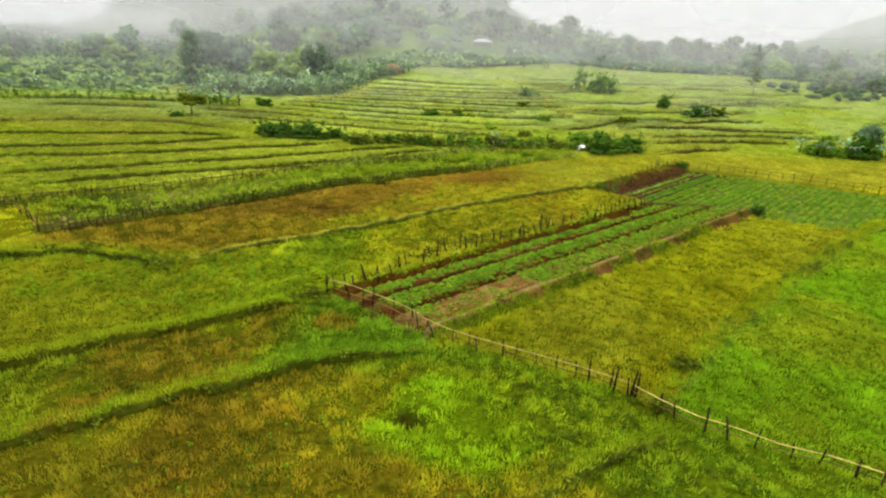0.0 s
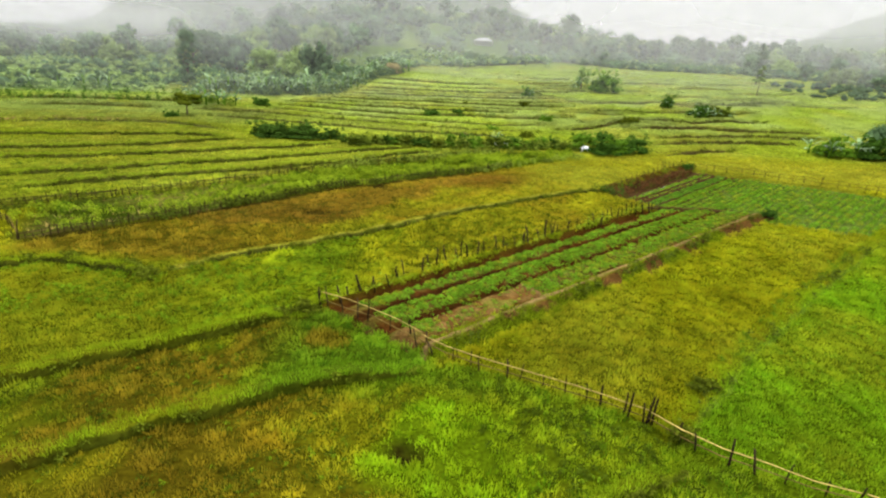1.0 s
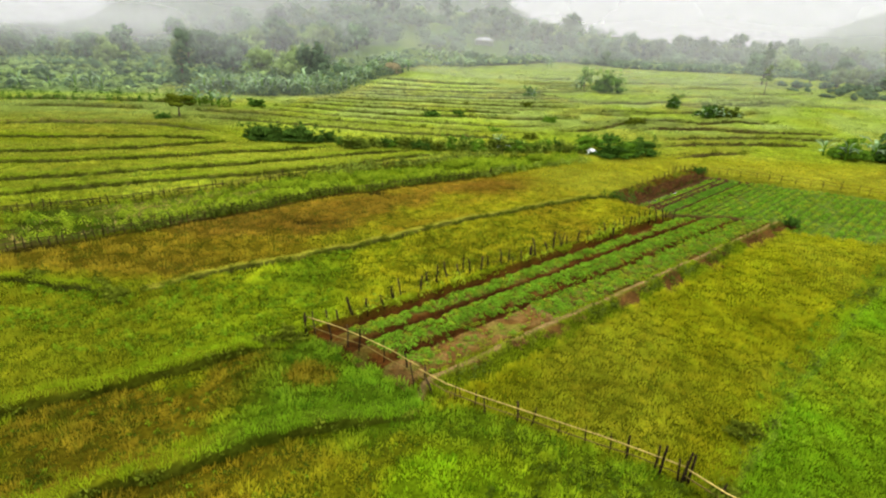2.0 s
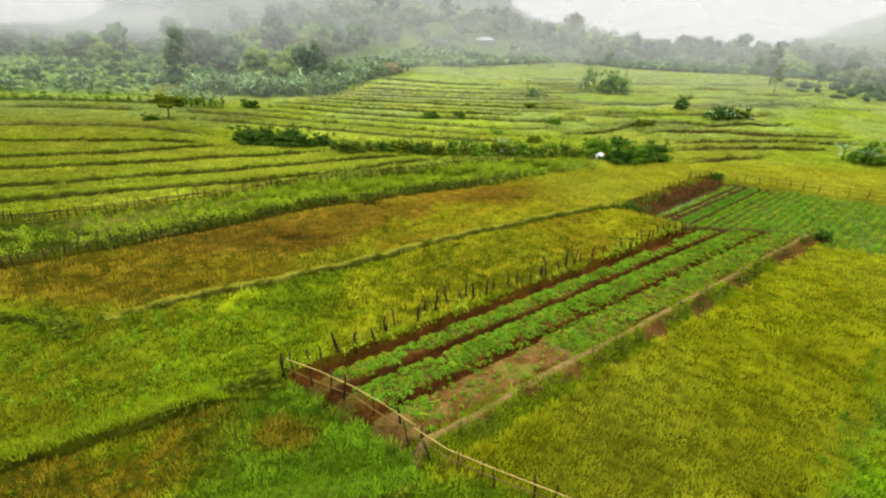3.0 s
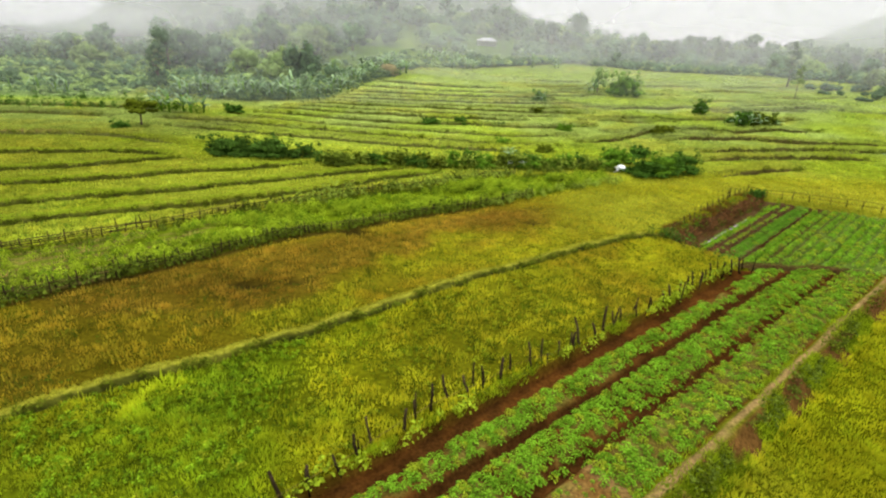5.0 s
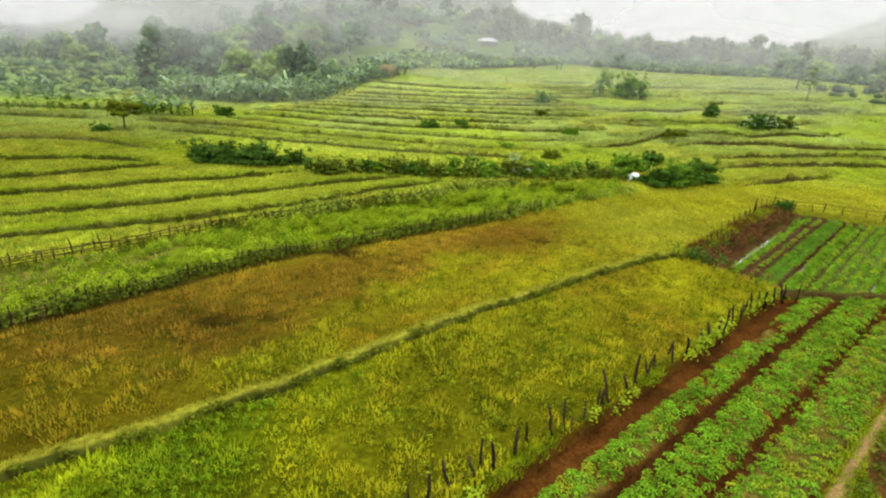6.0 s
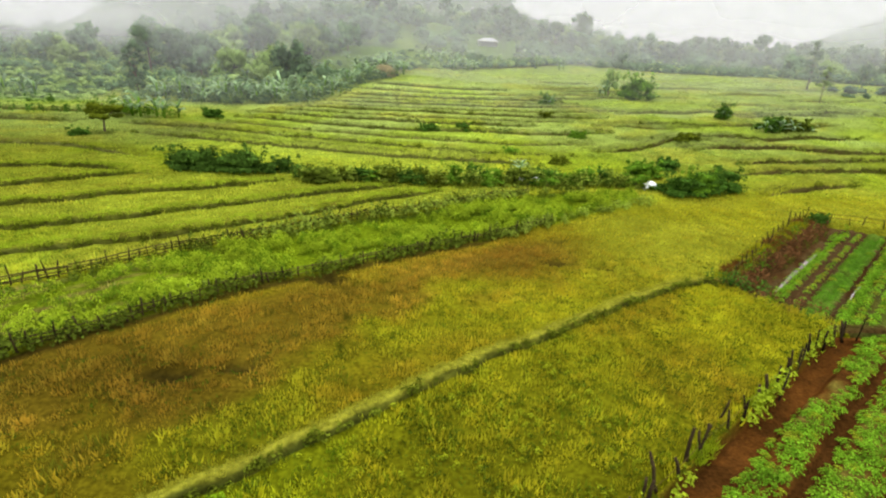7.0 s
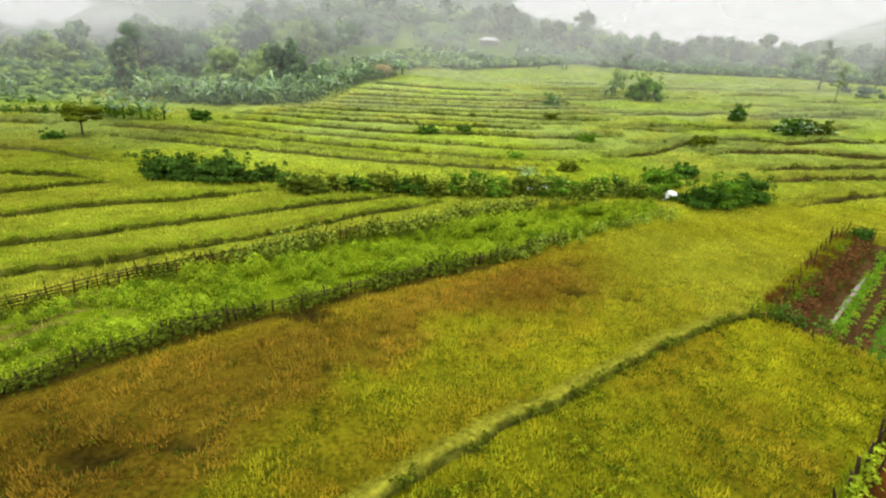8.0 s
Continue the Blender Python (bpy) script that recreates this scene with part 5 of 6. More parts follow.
for k, (x, y, s) in enumerate(((64.4, 93.6, 1.1), (66.0, 90.4, 1.15), (71.0, 91.0, 1.35), (72.4, 93.2, 1.5), (76.8, 90.6, 1.2), (79, 92, 1.3), (-60.5, 127.5, 1.5), (-58.2, 126.2, 1.7), (-56, 127.6, 1.6), (-53.6, 125.8, 1.4), (-62.6, 129, 1.3), (-51.5, 127, 1.3), (-96, 150, 1.7), (-101, 153, 1.6), (-104, 151, 1.8), (-112, 152, 1.5), (-119, 150, 1.6), (39.6, 169.6, 1.5), (38.2, 170.4, 1.2), (58.5, 127.6, 0.9), (60.8, 127.0, 1.15), (62.6, 126.4, 1.0), (66.2, 126.6, 0.8), (57.0, 140.2, 0.9), (22.4, 153.2, 0.9), (8.5, 90.6, 0.8), (-24.5, 190.6, 1.5), (-17.6, 195, 1.7), (-27, 195, 1.9), (-16, 199, 1.8), (-22, 200, 2.0))):
    banana(x, y, s, 300 + k)
BANANA_X, BANANA_Y = [-124, -92, -64, -50, -34, -24, 0], [150, 150, 149, 146, 149, 184, 214]
placed = 0
while placed < 105:
    x = rng.uniform(-68, -20)
    edge = float(np.interp(x, BANANA_X, BANANA_Y))
    y = edge + rng.expovariate(1 / 22.0)
    if y < 225:
        banana(x, y, rng.uniform(1.0, 2.0), 400 + placed)
        placed += 1
for k in range(34):
    x = rng.uniform(-20, 50)
    x = x if abs(x - 19.5) > 9 else x - 24
    banana(x, 232 + 0.3 * x + rng.expovariate(1 / 18.0), rng.uniform(1.3, 2.1), 500 + k)

# ---- woods ----
protos = []
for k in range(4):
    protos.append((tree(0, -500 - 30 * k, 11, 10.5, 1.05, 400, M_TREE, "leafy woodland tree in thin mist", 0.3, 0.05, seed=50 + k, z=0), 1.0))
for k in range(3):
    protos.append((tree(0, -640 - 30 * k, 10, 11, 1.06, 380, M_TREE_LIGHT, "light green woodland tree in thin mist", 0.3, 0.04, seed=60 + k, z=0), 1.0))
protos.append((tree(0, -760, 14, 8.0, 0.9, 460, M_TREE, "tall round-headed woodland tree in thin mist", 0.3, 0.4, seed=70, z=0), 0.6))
rng = random.Random(55)
spots = []
tries = 0
while len(spots) < 280 and tries < 14000:
    tries += 1
    y = 150 + 300 * rng.random() ** 0.9
    x = rng.uniform(-0.95, 1.0) * (y + 20)
    edge = np.interp(x, EDGE_X, EDGE_Y)
    if y < edge + 6 or (abs(x - 15.6 * y / 302) < 17 and 225 < y < 312) or (-40 < x < 10 and y < 300 and rng.random() < 0.75):
        continue
    if rng.random() < 0.2 and x > 30:
        continue
    if any((x - a) ** 2 + (y - b) ** 2 < 30 for a, b in spots):
        continue
    spots.append((x, y))
for k, (x, y) in enumerate(spots):
    proto = protos[k % 8][0]
    s = rng.uniform(0.6, 1.0) if x > 15 and y < 330 and rng.random() < 0.7 else rng.uniform(0.85, 1.45)
    z = float(lie(x, y))
    m = pose(x, y, z - 0.3, 0, 0, rng.uniform(0, 360))
    if k < 8:
        proto.matrix_basis = m
        proto["group"] = "woodland trees"
    else:
        c = copy_thing(proto, m)
        c.scale = (s * rng.uniform(0.9, 1.15), s * rng.uniform(0.9, 1.15), s)
        c["group"] = "woodland trees"

# undergrowth at the foot of the woods, and the far wooded slopes
rs = np.random.RandomState(77)


def clumps(n, xs, ys, size, leaf, leaves, mat, label, name, core=True, flat=1.0):
    t = []
    for _ in range(3):
        a = rs.uniform(0, 6.28)
        blobs = [(0, 0, 0.35, 0.5, 0.5, 0.4), (0.34 * math.cos(a), 0.34 * math.sin(a), 0.25, 0.35, 0.35, 0.3), (-0.3 * math.cos(a + 0.5), -0.3 * math.sin(a + 0.5), 0.3, 0.4, 0.35, 0.3)]
        cloud = leaf_cloud(rs, blobs, leaves, leaf * 0.85)
        t.append(join([cloud, leaf_core(rs, blobs[:2], 0.62)]) if core else cloud)
    out = []
    for k in range(3):
        m = n // 3
        x, y = xs(m), ys(m)
        if y is None:
            y = np.interp(x, EDGE_X, EDGE_Y) + rs.exponential(38 if leaves == 30 and size > 3.7 else 14, m)
        clear = (np.abs(x - 15.6 * y / 302) < 13) & (y > 266) & (y < 303)
        x, y = x[~clear], y[~clear]
        m = len(x)
        z = lie(x, y)
        out.append(strew(*t[k], np.stack((x, y, z - 0.1), -1), rs.uniform(0, 6.28, m), size * np.stack((rs.uniform(0.6, 1.7, m), rs.uniform(0.6, 1.5, m), rs.uniform(0.35, 1.25, m) * flat), -1)))
    v, f = join(out)
    return tagged(new(name, fast_mesh(name, v, f, [mat])), label, "undergrowth", kind="stuff")


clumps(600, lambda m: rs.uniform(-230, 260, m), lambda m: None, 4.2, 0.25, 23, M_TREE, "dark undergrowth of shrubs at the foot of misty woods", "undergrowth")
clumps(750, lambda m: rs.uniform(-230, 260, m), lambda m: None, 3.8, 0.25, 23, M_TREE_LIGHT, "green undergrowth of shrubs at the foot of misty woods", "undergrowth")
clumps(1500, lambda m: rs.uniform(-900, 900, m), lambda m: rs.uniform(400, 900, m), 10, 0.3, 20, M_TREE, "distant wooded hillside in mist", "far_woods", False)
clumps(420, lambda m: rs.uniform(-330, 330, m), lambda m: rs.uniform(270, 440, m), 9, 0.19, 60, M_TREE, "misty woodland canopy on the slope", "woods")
clumps(210, lambda m: rs.uniform(-74, -14, m), lambda m: None, 3.0, 0.14, 80, M_TREE, "dark shrubs among the banana plants", "undergrowth")
def banana_shrubs(n, mat, label):
    t = [leaf_cloud(rs, [(0, 0, 0.4, 0.5, 0.5, 0.45), (0.3, 0.1, 0.3, 0.35, 0.35, 0.3)], 60, 0.17) for _ in range(2)]
    out = []
    for k in range(2):
        x = rs.uniform(-74, -18, n // 2)
        y = np.interp(x, BANANA_X, BANANA_Y) + rs.exponential(9, n // 2) - 1.5
        out.append(strew(*t[k], np.stack((x, y, lie(x, y) - 0.1), -1), rs.uniform(0, 6.28, n // 2), np.stack((rs.uniform(1.5, 4.2, n // 2), rs.uniform(1.5, 3.6, n // 2), rs.uniform(1.2, 4.0, n // 2)), -1)))
    v, f = join(out)
    tagged(new("undergrowth", fast_mesh("undergrowth", v, f, [mat])), label, "undergrowth", kind="stuff")


banana_shrubs(150, M_DARK_TREE, "dark shrubs and vines between banana plants")
banana_shrubs(70, M_TREE_LIGHT, "light green shrubs between banana plants")
clumps(420, lambda m: rs.uniform(0, 175, m), lambda m: None, 4.4, 0.2, 36, M_TREE, "low blue-green shrubs along the edge of the fields", "undergrowth")
clumps(90, lambda m: rs.uniform(112, 170, m), lambda m: rs.uniform(162, 196, m), 3.4, 0.18, 40, M_TREE, "low blue-green bushes beside the misty fields", "undergrowth")
clumps(150, lambda m: rs.uniform(-160, -84, m), lambda m: rs.uniform(146, 205, m), 2.6, 0.14, 70, M_TREE_LIGHT, "pale shrubs on an open misty slope", "shrubs")
clumps(120, lambda m: rs.uniform(-160, -84, m), lambda m: rs.uniform(150, 205, m), 3.0, 0.14, 70, M_TREE, "dark shrubs on an open misty slope", "shrubs")
clumps(150, lambda m: rs.uniform(-70, 110, m), lambda m: rs.uniform(88, 235, m), 0.8, 0.22, 30, M_WEED, "scattered weeds and low shrubs on the terraces", "field_weeds", False, 0.7)

clumps(560, lambda m: rs.uniform(18, 125, m), lambda m: rs.uniform(96, 225, m), 2.3, 0.12, 56, M_RANK, "humps of rank grass on the rough terraces", "rank_grass", False, 0.45)
clumps(330, lambda m: rs.uniform(20, 128, m), lambda m: rs.uniform(98, 222, m), 3.0, 0.10, 56, M_HUMP_SHADE, "hummocks of coarse grass, their shading put into a darker green", "rank_grass", False, 0.4)


M_FIELD_WEED = material("field_weed_leaf", (0.180, 0.215, 0.009), rough=0.8, fine=(3, 0.3), broad=(0.4, 0.3), relief=0, through_light=0.35, island=0.4)
# Dark leaves: real weeds beside the fence, elsewhere shade between grass clumps.
M_WEED_AND_SHADE = material("dark_weed_and_shade", (0.040, 0.062, 0.004), rough=0.9, fine=(3, 0.3), broad=(0.4, 0.3), relief=0, through_light=0.2, island=0.4)


def broad_weeds(n, xr, yr, keep, mat, size, label, leaves=12):
    x, y = rs.uniform(*xr, n), rs.uniform(*yr, n)
    ok = keep(x, y) & (fbm(x, y, 1.3, 95) > 0.47)
    x, y = x[ok], y[ok]
    tv, tf = leaf_cloud(np.random.RandomState(5), [(0, 0, 0.25, 0.4, 0.4, 0.25)], leaves, 0.23 if leaves > 8 else 0.3)
    v, f = strew(tv, tf, np.c_[x, y, lie(x, y) + (0.07 if leaves < 8 else 0.0)], rs.uniform(0, 6.28, len(x)), size * rs.uniform(0.5, 1.4, len(x)))
    tagged(new("weeds", fast_mesh("broad_weeds", v, f, [mat])), label, "weeds", kind="stuff")


def strip_field(x, y):
    return (y < y_path(x) - 0.6) & (y > y_garden(x) + 0.5) & (y > y_one(x) + 0.8)


broad_weeds(2200, (-24, 8), (27, 54), strip_field, M_FIELD_WEED, 0.42, "clumps of broad-leaved weeds in a fallow field")
# Six-leaf clumps put in as the shade of hollows between grass clumps.
broad_weeds(21000, (-24, 22), (27, 62), strip_field, M_WEED_AND_SHADE, 0.27, "small dark leaf clumps as shade between grass clumps in a fallow field", 6)
broad_weeds(14000, (-30, 22), (32, 76), lambda x, y: (y > y_path(x) + 0.6) & (y < y_pf(x) - 1.2) & (y < y_path(x) + 9 - 0.25 * x), M_WEED_AND_SHADE, 0.26, "small dark leaf clumps as shade between grass clumps in a dry field", 6)
def low_fields(x, y):
    return (y < y_front(x) - 0.5) & (np.abs(y - y_one(x)) > 0.7) & (np.abs(y - y_two(x)) > 0.7) & ((y < y_one(x)) | (x > -6)) & (hollow(x, y) < 0.3) & (((x - 1.6) / 4.2) ** 2 + ((y - 17.2) / 3.6) ** 2 > 0.8)


M_LUSH_WEED = material("lush_weed_leaf", (0.130, 0.220, 0.008), rough=0.8, fine=(3, 0.3), broad=(0.4, 0.3), relief=0, through_light=0.35, island=0.45)
broad_weeds(1500, (-26, 14), (10, 30), low_fields, M_LUSH_WEED, 0.28, "low leafy green weeds among the grass")
# Same six-leaf clumps, drawing shade between the tufts.
broad_weeds(11000, (-26, 14), (10, 30), low_fields, M_WEED_AND_SHADE, 0.27, "low dark leaf clumps as shade between tufts of grass", 6)
broad_weeds(4200, (-34, -7), (26, 42), lambda x, y: strip_field(x, y) | ((y > y_one(x) + 0.8) & (y < 33) & (x < -8)), M_LUSH_WEED, 0.4, "leafy green weed clumps in a fallow field")
broad_weeds(3500, (8, 40), (12, 46), lambda x, y: (y < y_ridge(x)) & (y > y_front(x) + 0.5), M_LUSH_WEED, 0.45, "leafy weeds in a bright green field")
broad_weeds(1600, (2, 26), (8, 22), lambda x, y: y < y_front(x) - 0.4, M_WEED_AND_SHADE, 0.42, "dark leafy weeds beside the bamboo fence")

# ---- house on the slope and the white sheet by the bush ----
hx, hy = 15.6, 302.0
hz = float(lie(hx, hy)) - 0.3
house = empty("house", hx, hy, hz)
house.scale = (1.0, 1.0, 0.9)
tagged(house, "small pale house with a light roof in mist", "house")


def box(x0, x1, y0, y1, z0, z1):
    v = [(x, y, z) for z in (z0, z1) for y in (y0, y1) for x in (x0, x1)]
    return np.array(v, float), np.array([(0, 2, 3, 1), (4, 5, 7, 6), (0, 1, 5, 4), (1, 3, 7, 5), (3, 2, 6, 7), (2, 0, 4, 6)])


part("wall", fast_mesh("wall", *box(-4.6, 4.6, -3, 3, -1, 2.4), [M_PLASTER]), house)
rv = np.array([(-5.6, -4, 2.3), (5.6, -4, 2.3), (5.6, 4, 2.3), (-5.6, 4, 2.3), (-2.2, 0, 4.0), (2.2, 0, 4.0), (2.2, 0.2, 4.0), (-2.2, 0.2, 4.0)], float)
part("roof", fast_mesh("roof", rv, [(0, 1, 5, 4), (1, 2, 6, 5), (2, 3, 7, 6), (3, 0, 4, 7), (0, 3, 2, 1), (4, 5, 6, 7)], [M_ROOF]), house, "pale metal hipped roof")

sx0, sy0 = 22.9, 86.9
shelter = empty("sheet_shelter", sx0, sy0, float(lie(sx0, sy0)))
tagged(shelter, "white plastic sheet stretched over short stakes beside a bush", "tarpaulin shelter")
uu = np.linspace(-1, 1, 9)
U, V = np.meshgrid(uu, uu)
shz = 0.62 + 0.28 * (1 - U ** 2) - 0.32 * (V < -0.7) - 0.25 * V ** 2 + 0.07 * np.sin(5 * U + 3 * V)
sv = np.stack((U * 0.85, V * 0.65, shz), -1).reshape(-1, 3)
jj = (np.arange(8)[:, None] * 9 + np.arange(8)[None]).ravel()
cloth = part("sheet", fast_mesh("sheet", sv, np.stack((jj, jj + 1, jj + 10, jj + 9), -1), [M_SHEET], smooth=True), shelter, "creased white plastic sheet")
mod = cloth.modifiers.new("thickness", "SOLIDIFY")
mod.thickness = 0.012
for a, b in ((-0.78, -0.55), (0.78, -0.55), (-0.78, 0.55), (0.78, 0.55)):
    part("stake", STICKS[1], shelter, m=pose(a, b, 0) @ Matrix.Diagonal((1, 1, 0.5, 1)))

# tan patch of flattened soil beside the banana thicket, modelled as a straw heap
hx0, hy0 = -21.2, 193.5
heap = empty("straw_heap", hx0, hy0, float(lie(hx0, hy0)))
tagged(heap, "tan patch of flattened soil beside banana plants, modelled as a straw heap", "straw heap")
rings, segs = 9, 18
hv = []
for i in range(rings):
    f = i / (rings - 1)
    for j in range(segs):
        a = 2 * math.pi * j / segs
        r = 3.1 * math.cos(f * 1.45) ** 0.6 * (1 + 0.10 * math.sin(3 * a + 5 * f) + 0.05 * math.sin(7 * a))
        hv.append((math.cos(a) * r, math.sin(a) * r * 0.8, -0.4 + 3.6 * math.sin(f * 1.5)))
hf = [(i * segs + j, i * segs + (j + 1) % segs, (i + 1) * segs + (j + 1) % segs, (i + 1) * segs + j) for i in range(rings - 1) for j in range(segs)]
part("straw", fast_mesh("straw", hv, hf, [M_STRAW], smooth=True), heap)
part("loose_straw", fast_mesh("loose_straw", *leaf_cloud(np.random.RandomState(8), [(0, 0, 0.9, 3.2, 2.6, 2.4), (1.8, -1.2, 0.4, 1.6, 1.3, 1.0)], 900, 0.35, 0.08), [M_STRAW]), heap)

# ---- mist ----
MISTS = (
    (148, 0.07, 60, -30, -15, None, None), (190, 0.18, 60, -8, 18, None, None), (262, 0.26, 80, -4, 22, None, None), (216, 0.5, 90, 1, 20, (-210, -60), (14, 30)), (285, 0.85, 90, 2, 24, (-200, -60), (16, 36)),
    (400, 0.34, 130, 10, 44, None, None), (640, 0.28, 260, 25, 110, None, None), (950, 0.62, 300, 20, 90, None, None),
)
for k, (y0, dens, size, low, high, west, top) in enumerate(MISTS):
    xs = np.linspace(-1.6 * y0 - 200, 1.6 * y0 + 200, 60)
    zs = np.linspace(-20, 40 + 0.55 * y0, 14)
    MX, MZ = np.meshgrid(xs, zs)
    MY = y0 + (fbm(MX, MZ, 90, 80 + k) - 0.5) * (40 if y0 > 180 else 14) + MZ * 0.1
    jj = (np.arange(13)[:, None] * 60 + np.arange(59)[None]).ravel()
    me = fast_mesh("mist_bank", np.stack((MX, MY, MZ), -1).reshape(-1, 3), np.stack((jj, jj + 1, jj + 61, jj + 60), -1), [mist_material("mist", dens, size, low, high, 3.1 * k, west, top)], smooth=True)
    tagged(new("mist_bank", me), "drifting white mist hanging over the wooded slopes", "mist", kind="structure")

# ---- grass ----
rs = np.random.RandomState(5)


def tuft(blades, spread, height, width):
    v = []
    for i in range(blades):
        a, r = rs.uniform(0, 6.28), spread * math.sqrt(rs.uniform(0.02, 1))
        bx, by = math.cos(a) * r, math.sin(a) * r
        q = rs.uniform(0, 6.28)
        dx, dy = math.cos(q) * width * 0.5, math.sin(q) * width * 0.5
        h = height * rs.uniform(0.5, 1.2)
        l = height * rs.uniform(0.1, 0.6)
        p = a + rs.uniform(-0.8, 0.8)
        v += [(bx - dx, by - dy, -0.04), (bx + dx, by + dy, -0.04), (bx + math.cos(p) * l, by + math.sin(p) * l, h)]
    return np.array(v), np.arange(3 * blades).reshape(-1, 3)


GRID = np.zeros((880, 1000), bool)   # cells of 0.25 m from (-125, 0)


def block(points):
    i, j = ((points[:, 0] + 125) * 4).astype(int), (points[:, 1] * 4).astype(int)
    ok = (i >= 0) & (i < 1000) & (j >= 0) & (j < 880)
    GRID[j[ok], i[ok]] = True


def blocked(x, y):
    i, j = ((x + 125) * 4).astype(int), (y * 4).astype(int)
    ok = (i >= 0) & (i < 1000) & (j >= 0) & (j < 880)
    return ok & GRID[np.clip(j, 0, 879), np.clip(i, 0, 999)]


for p, nrm, high, front, rear, step, top, weedy in BUND_TUFTS:
    if high.max() < 0.25 and front > 0.5:
        continue
    p2 = resample(np.c_[p, nrm], 0.2)
    for off in np.linspace(-front - (0.4 if p[0, 1] > 45 else 0.0), 0.02 * rear if top is None else 0.8 * rear, 7):
        block(p2[:, :2] + p2[:, 2:] * off)
for pts in (PLOT_FRONT, PLOT_BACK):
    p2 = resample(pts, 0.2)
    for off in np.linspace(-0.9, 0.3, 6):
        block(p2 + np.array([0.64, -0.77]) * -off)


def meadow(name, label, n, xr, yr, blades, spread, height, width, keep=None, tone_gain=1.0, vary=0.22, grain=0.6):
    x, y = rs.uniform(*xr, n), rs.uniform(*yr, n)
    ok = (in_garden(x, y, 0.25) < 0.5) & (in_upper(x, y, 0.2) < 0.5) & (np.abs(x) < 0.95 * (y + 12) + 6)
    plot = (y > y_pf(x) + 0.2) & (y < y_pb(x) - 0.2) & (x > -38) & (x < 18)
    ok &= ~plot | (rs.rand(n) < 0.15)
    even = sm(-0.3, 0.3, y - y_front(x)) * sm(8.6, 9.4, gsw(x, y)[1]) + sm(-4, -7, x) * sm(-0.2, 0.2, y - y_one(x)) * (1 - sm(33, 36, y))
    even = np.clip(even + 0.8 * sm(-4, 6, x) * sm(46, 50, y) * sm(90, 84, y), 0, 1)
    patch = np.clip((fbm(x, y, grain, 91, 2) - 0.5) * 2.0 + 0.54, 0, 1)
    patch = patch * (1 - 0.6 * even) + 0.6 * even * rs.uniform(0.35, 0.65, n)
    ok &= ~blocked(x, y) & ((patch + rs.rand(n) * 0.05 > (0.30 if grain < 1 else 0.20)) | (grain > 3)) & (hollow(x, y) < 0.35)
    if keep is not None:
        ok &= keep(x, y)
    x, y, patch, even = x[ok], y[ok], patch[ok], even[ok]
    out_v, out_f, out_t, base_n = [], [], [], 0
    which = rs.randint(0, 4, len(x))
    for k in range(4):
        tv, tf = tuft(blades, spread, height, width)
        sel = which == k
        px, py = x[sel], y[sel]
        pos = np.stack((px, py, lie(px, py)), -1)
        size = (0.46 + 1.05 * patch[sel]) * rs.uniform(0.7, 1.25, len(px))
        v, f = strew(tv, tf, pos, rs.uniform(0, 6.28, len(px)), size)
        # Short patches darker, tall ones lighter: tussock shading put into the tint.
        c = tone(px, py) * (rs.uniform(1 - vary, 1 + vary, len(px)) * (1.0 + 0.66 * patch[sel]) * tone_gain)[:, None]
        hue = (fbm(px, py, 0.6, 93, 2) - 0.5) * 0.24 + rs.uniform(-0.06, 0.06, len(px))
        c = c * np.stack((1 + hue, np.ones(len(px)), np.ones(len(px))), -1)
        # Shade of small hollows painted as clusters of darker tufts.
        gap_shade = sm(0.58, 0.66, fbm(px, py, 0.5, 94, 2) + 0.4 * (fbm(px, py, 6, 95) - 0.5)) * (1 - 0.85 * even[sel]) if grain < 1 else 0.0
        c = np.where((rs.rand(len(px)) < 0.02 + 0.65 * gap_shade)[:, None], c * np.array((0.38, 0.5, 0.5)), c)
        out_v.append(v)
        out_f.append(f + base_n)
        out_t.append(np.repeat(c, len(tv), 0))
        base_n += len(v)
    me = fast_mesh(name, np.concatenate(out_v), np.concatenate(out_f), [M_GRASS], np.concatenate(out_t))
    return tagged(new(name, me), label, "grass", kind="stuff")


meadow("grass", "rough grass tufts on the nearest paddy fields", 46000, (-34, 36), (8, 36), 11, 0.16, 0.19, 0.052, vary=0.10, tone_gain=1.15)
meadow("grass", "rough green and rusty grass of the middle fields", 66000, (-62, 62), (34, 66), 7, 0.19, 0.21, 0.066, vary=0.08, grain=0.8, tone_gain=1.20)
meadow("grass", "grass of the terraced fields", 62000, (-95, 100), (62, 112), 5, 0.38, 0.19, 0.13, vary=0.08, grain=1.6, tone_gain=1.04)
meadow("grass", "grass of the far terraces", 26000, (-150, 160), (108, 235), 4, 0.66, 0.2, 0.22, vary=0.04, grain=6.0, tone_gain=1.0)

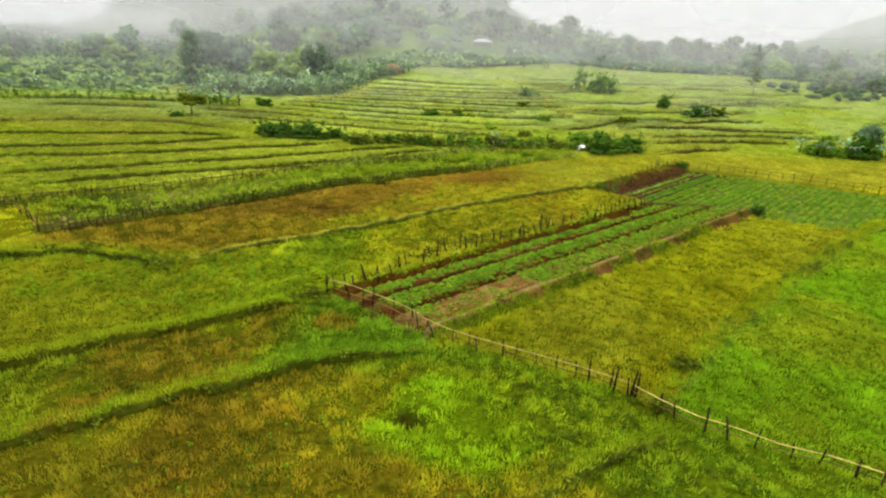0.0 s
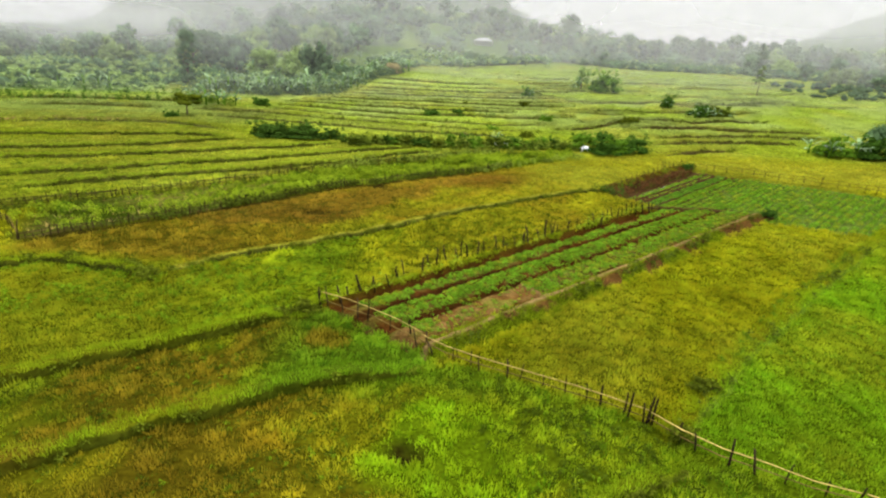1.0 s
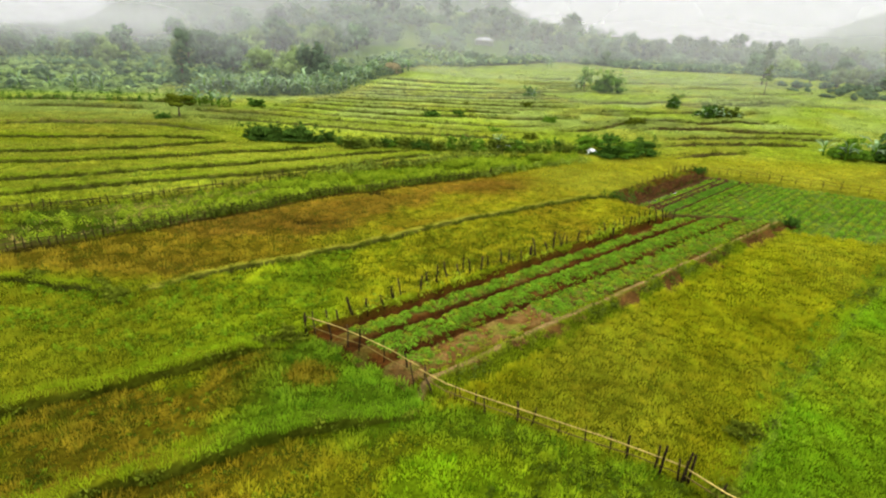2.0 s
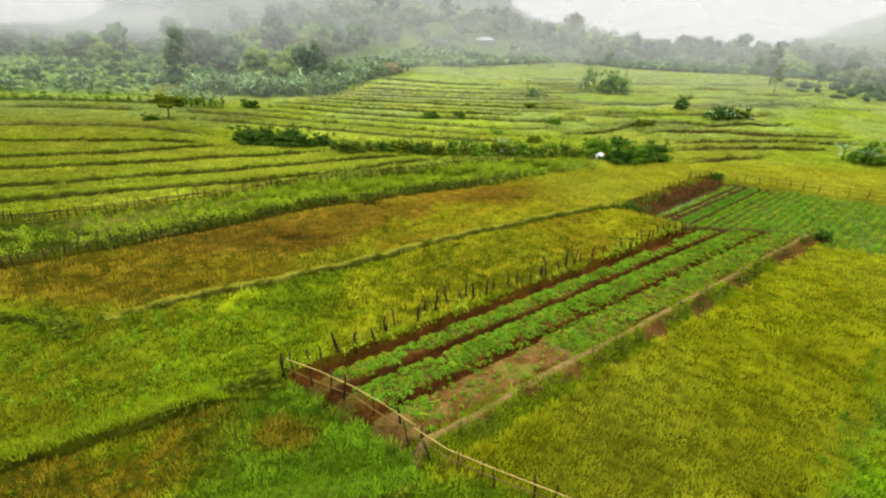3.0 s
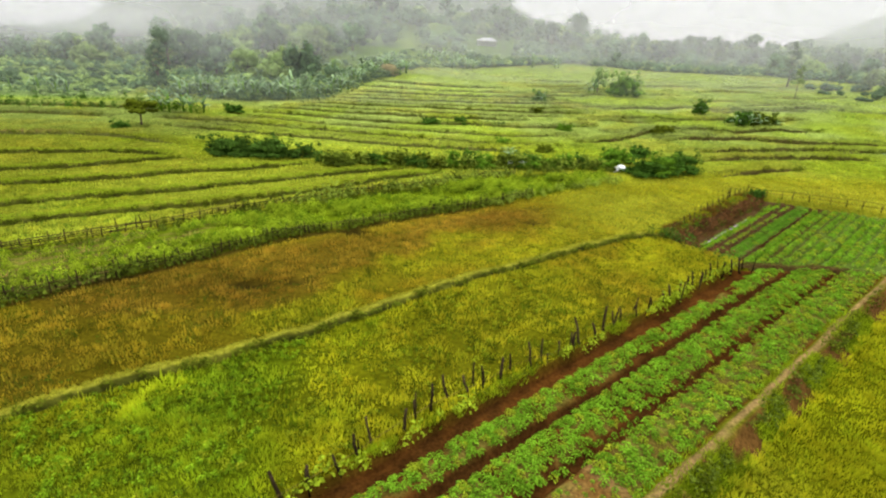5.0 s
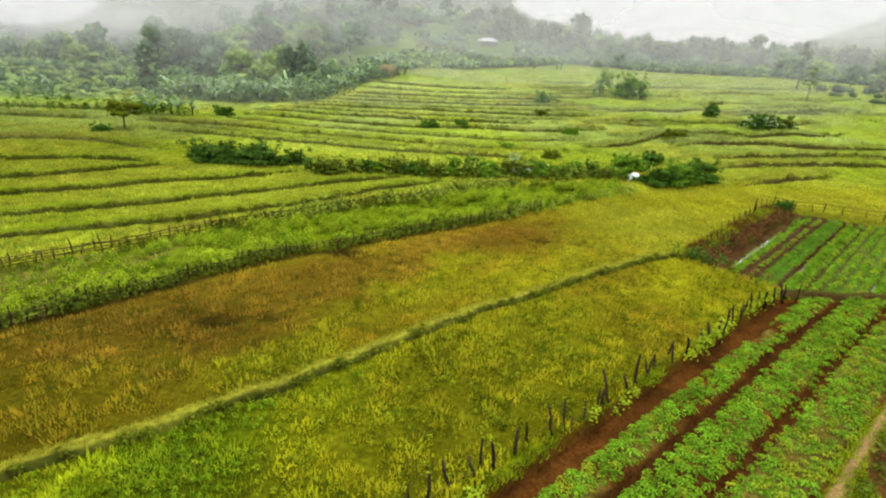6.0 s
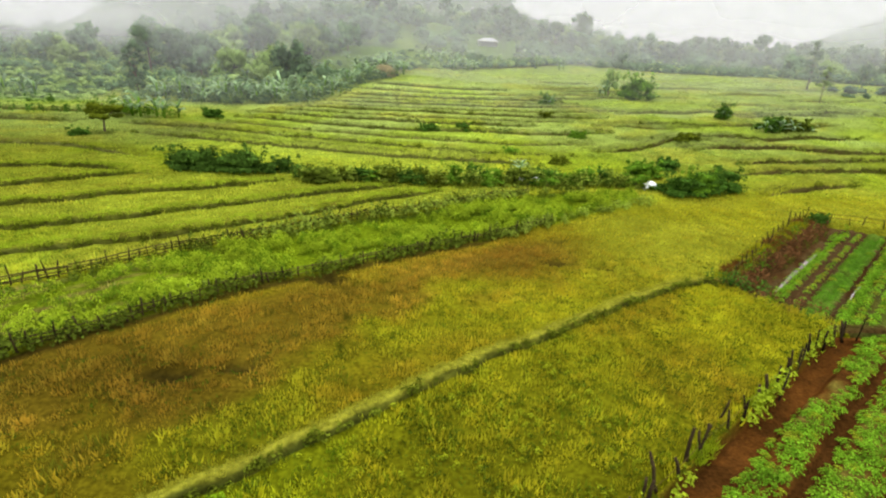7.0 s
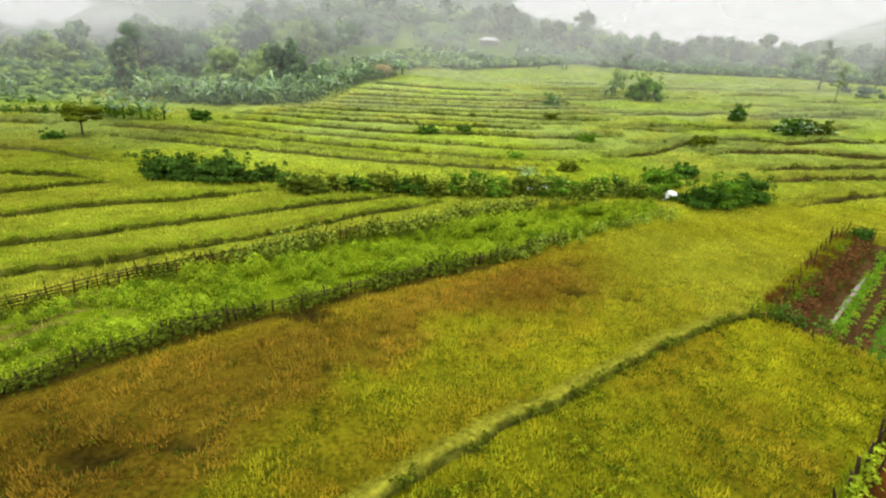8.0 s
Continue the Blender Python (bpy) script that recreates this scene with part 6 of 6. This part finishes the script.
# tufts and weeds on the bunds
t_pos, w_pos, t_size, w_size = [], [], [], []
t_tint = []
for p, nrm, high, front, rear, step, top, weedy in BUND_TUFTS:
    n = len(p)
    grassy = top is None
    far = p[0, 1] > 84
    per = int(max(3, 10 * step) if far else 20 * step) if grassy else 18
    for _ in range(per):
        q = rs.uniform(-0.45 if grassy else -0.12, 1.0, n)
        off = np.where(q < 0, q * front, q * rear)
        k = rs.randint(0, n, n)
        xy = p[k] + nrm[k] * off[:, None] + rs.uniform(-0.3, 0.3, (n, 2)) * step
        h = np.interp(q, [-1.0, -0.6, -0.22, 0.2, 0.55, 1.0], [0, 0.74, 1.0, 0.92, 0.5, 0]) * high[k]
        t_pos.append(np.c_[xy, lie(xy[:, 0], xy[:, 1]) + h - 0.03])
        t_size.append(rs.uniform(0.6, 1.3, n) * (1.7 if far else 1.0) * (1.0 if grassy else 0.5))
        t_tint.append(mix3(tone(xy[:, 0], xy[:, 1] + 0.4), BRIGHT, np.full(n, 0.0 if far else 0.35)) if grassy else np.tile(np.array(top) * 0.86, (n, 1)))
    # Weeds low on the steep side; they also draw the shaded line there.
    for _ in range(3 if far else 4):
        q = rs.uniform(-1.1, -0.5, n)
        k = rs.randint(0, n, n)
        xy = p[k] + nrm[k] * (q * front)[:, None] + rs.uniform(-0.3, 0.3, (n, 2)) * step
        h = np.interp(q, [-1.0, -0.6], [0, 0.6]) * high[k]
        sel = rs.rand(n) < weedy
        w_pos.append(np.c_[xy, lie(xy[:, 0], xy[:, 1]) + h][sel])
        w_size.append((rs.uniform(0.35, 0.85, n) * (1.7 if far else 1.0))[sel])
for n, w0, w1 in ((1500, 7.9, 9.1), (900, -0.45, -0.1), (420, 7.25, 7.6), (1500, 5.4, 7.2)):
    w = rs.uniform(w0, w1, n)
    ss = g_start(w) + rs.rand(n) * (g_end(w) - g_start(w))
    x, y = gxy(ss, w)
    ok = (fbm(x, y, 2.6, 56) < 0.49)
    t_pos.append(np.c_[x, y, garden_z(ss, w) - 0.02][ok])
    t_size.append(rs.uniform(0.6, 1.2, n)[ok] * (0.5 if w0 == 5.4 else 1.0))
    straw = (rs.rand(n) < (0.6 if w0 == 5.4 else 0.0))[:, None]
    t_tint.append((np.where(straw, np.array((0.17, 0.12, 0.035)), np.array(GREEN)) * rs.uniform(0.7, 1.1, n)[:, None])[ok])
n = 2600
w, ss = rs.uniform(3.35, 4.75, n), rs.uniform(-1, 24, n)
x, y = uxy(ss, w)
ok = (ss > u_low(w) + 0.4) & (fbm(x, y, 1.2, 60) > 0.36)
t_pos.append(np.c_[x, y, upper_z(ss, w) - 0.03][ok])
t_size.append(rs.uniform(0.35, 0.65, n)[ok])
t_tint.append((np.tile(np.array((0.075, 0.175, 0.012)), (n, 1)) * rs.uniform(0.7, 1.2, n)[:, None])[ok])
n = 900
w, ss = rs.uniform(-2.1, -0.8, n), rs.uniform(0, 23, n)
x, y = uxy(ss, w)
t_pos.append(np.c_[x, y, upper_z(ss, w) - 0.02])
t_size.append(rs.uniform(0.7, 1.3, n))
t_tint.append(mix3(np.tile(np.array(OLIVE), (n, 1)), (0.130, 0.060, 0.012), sm(0.45, 0.6, fbm(x, y, 1.6, 66))) * 0.7)
t_pos, w_pos, t_size, w_size = np.concatenate(t_pos), np.concatenate(w_pos), np.concatenate(t_size), np.concatenate(w_size)
tv, tf = tuft(9, 0.18, 0.28, 0.06)
v, f = strew(tv, tf, t_pos, rs.uniform(0, 6.28, len(t_pos)), t_size)
c = np.concatenate(t_tint) * rs.uniform(1.1, 1.6, len(t_pos))[:, None]
tagged(new("grass", fast_mesh("bund_grass", v, f, [M_GRASS], np.repeat(c, len(tv), 0))), "grass tufts along the crests of the bunds", "grass", kind="stuff")
wv, wf = leaf_cloud(rs, [(0, 0, 0.2, 0.4, 0.4, 0.3)], 26, 0.19)
v, f = strew(wv, wf, w_pos, rs.uniform(0, 6.28, len(w_pos)), w_size)
tagged(new("weeds", fast_mesh("bund_weeds", v, f, [M_WEED])), "dark weeds on the steep sides of the bunds, also standing for shade there", "weeds", kind="stuff")
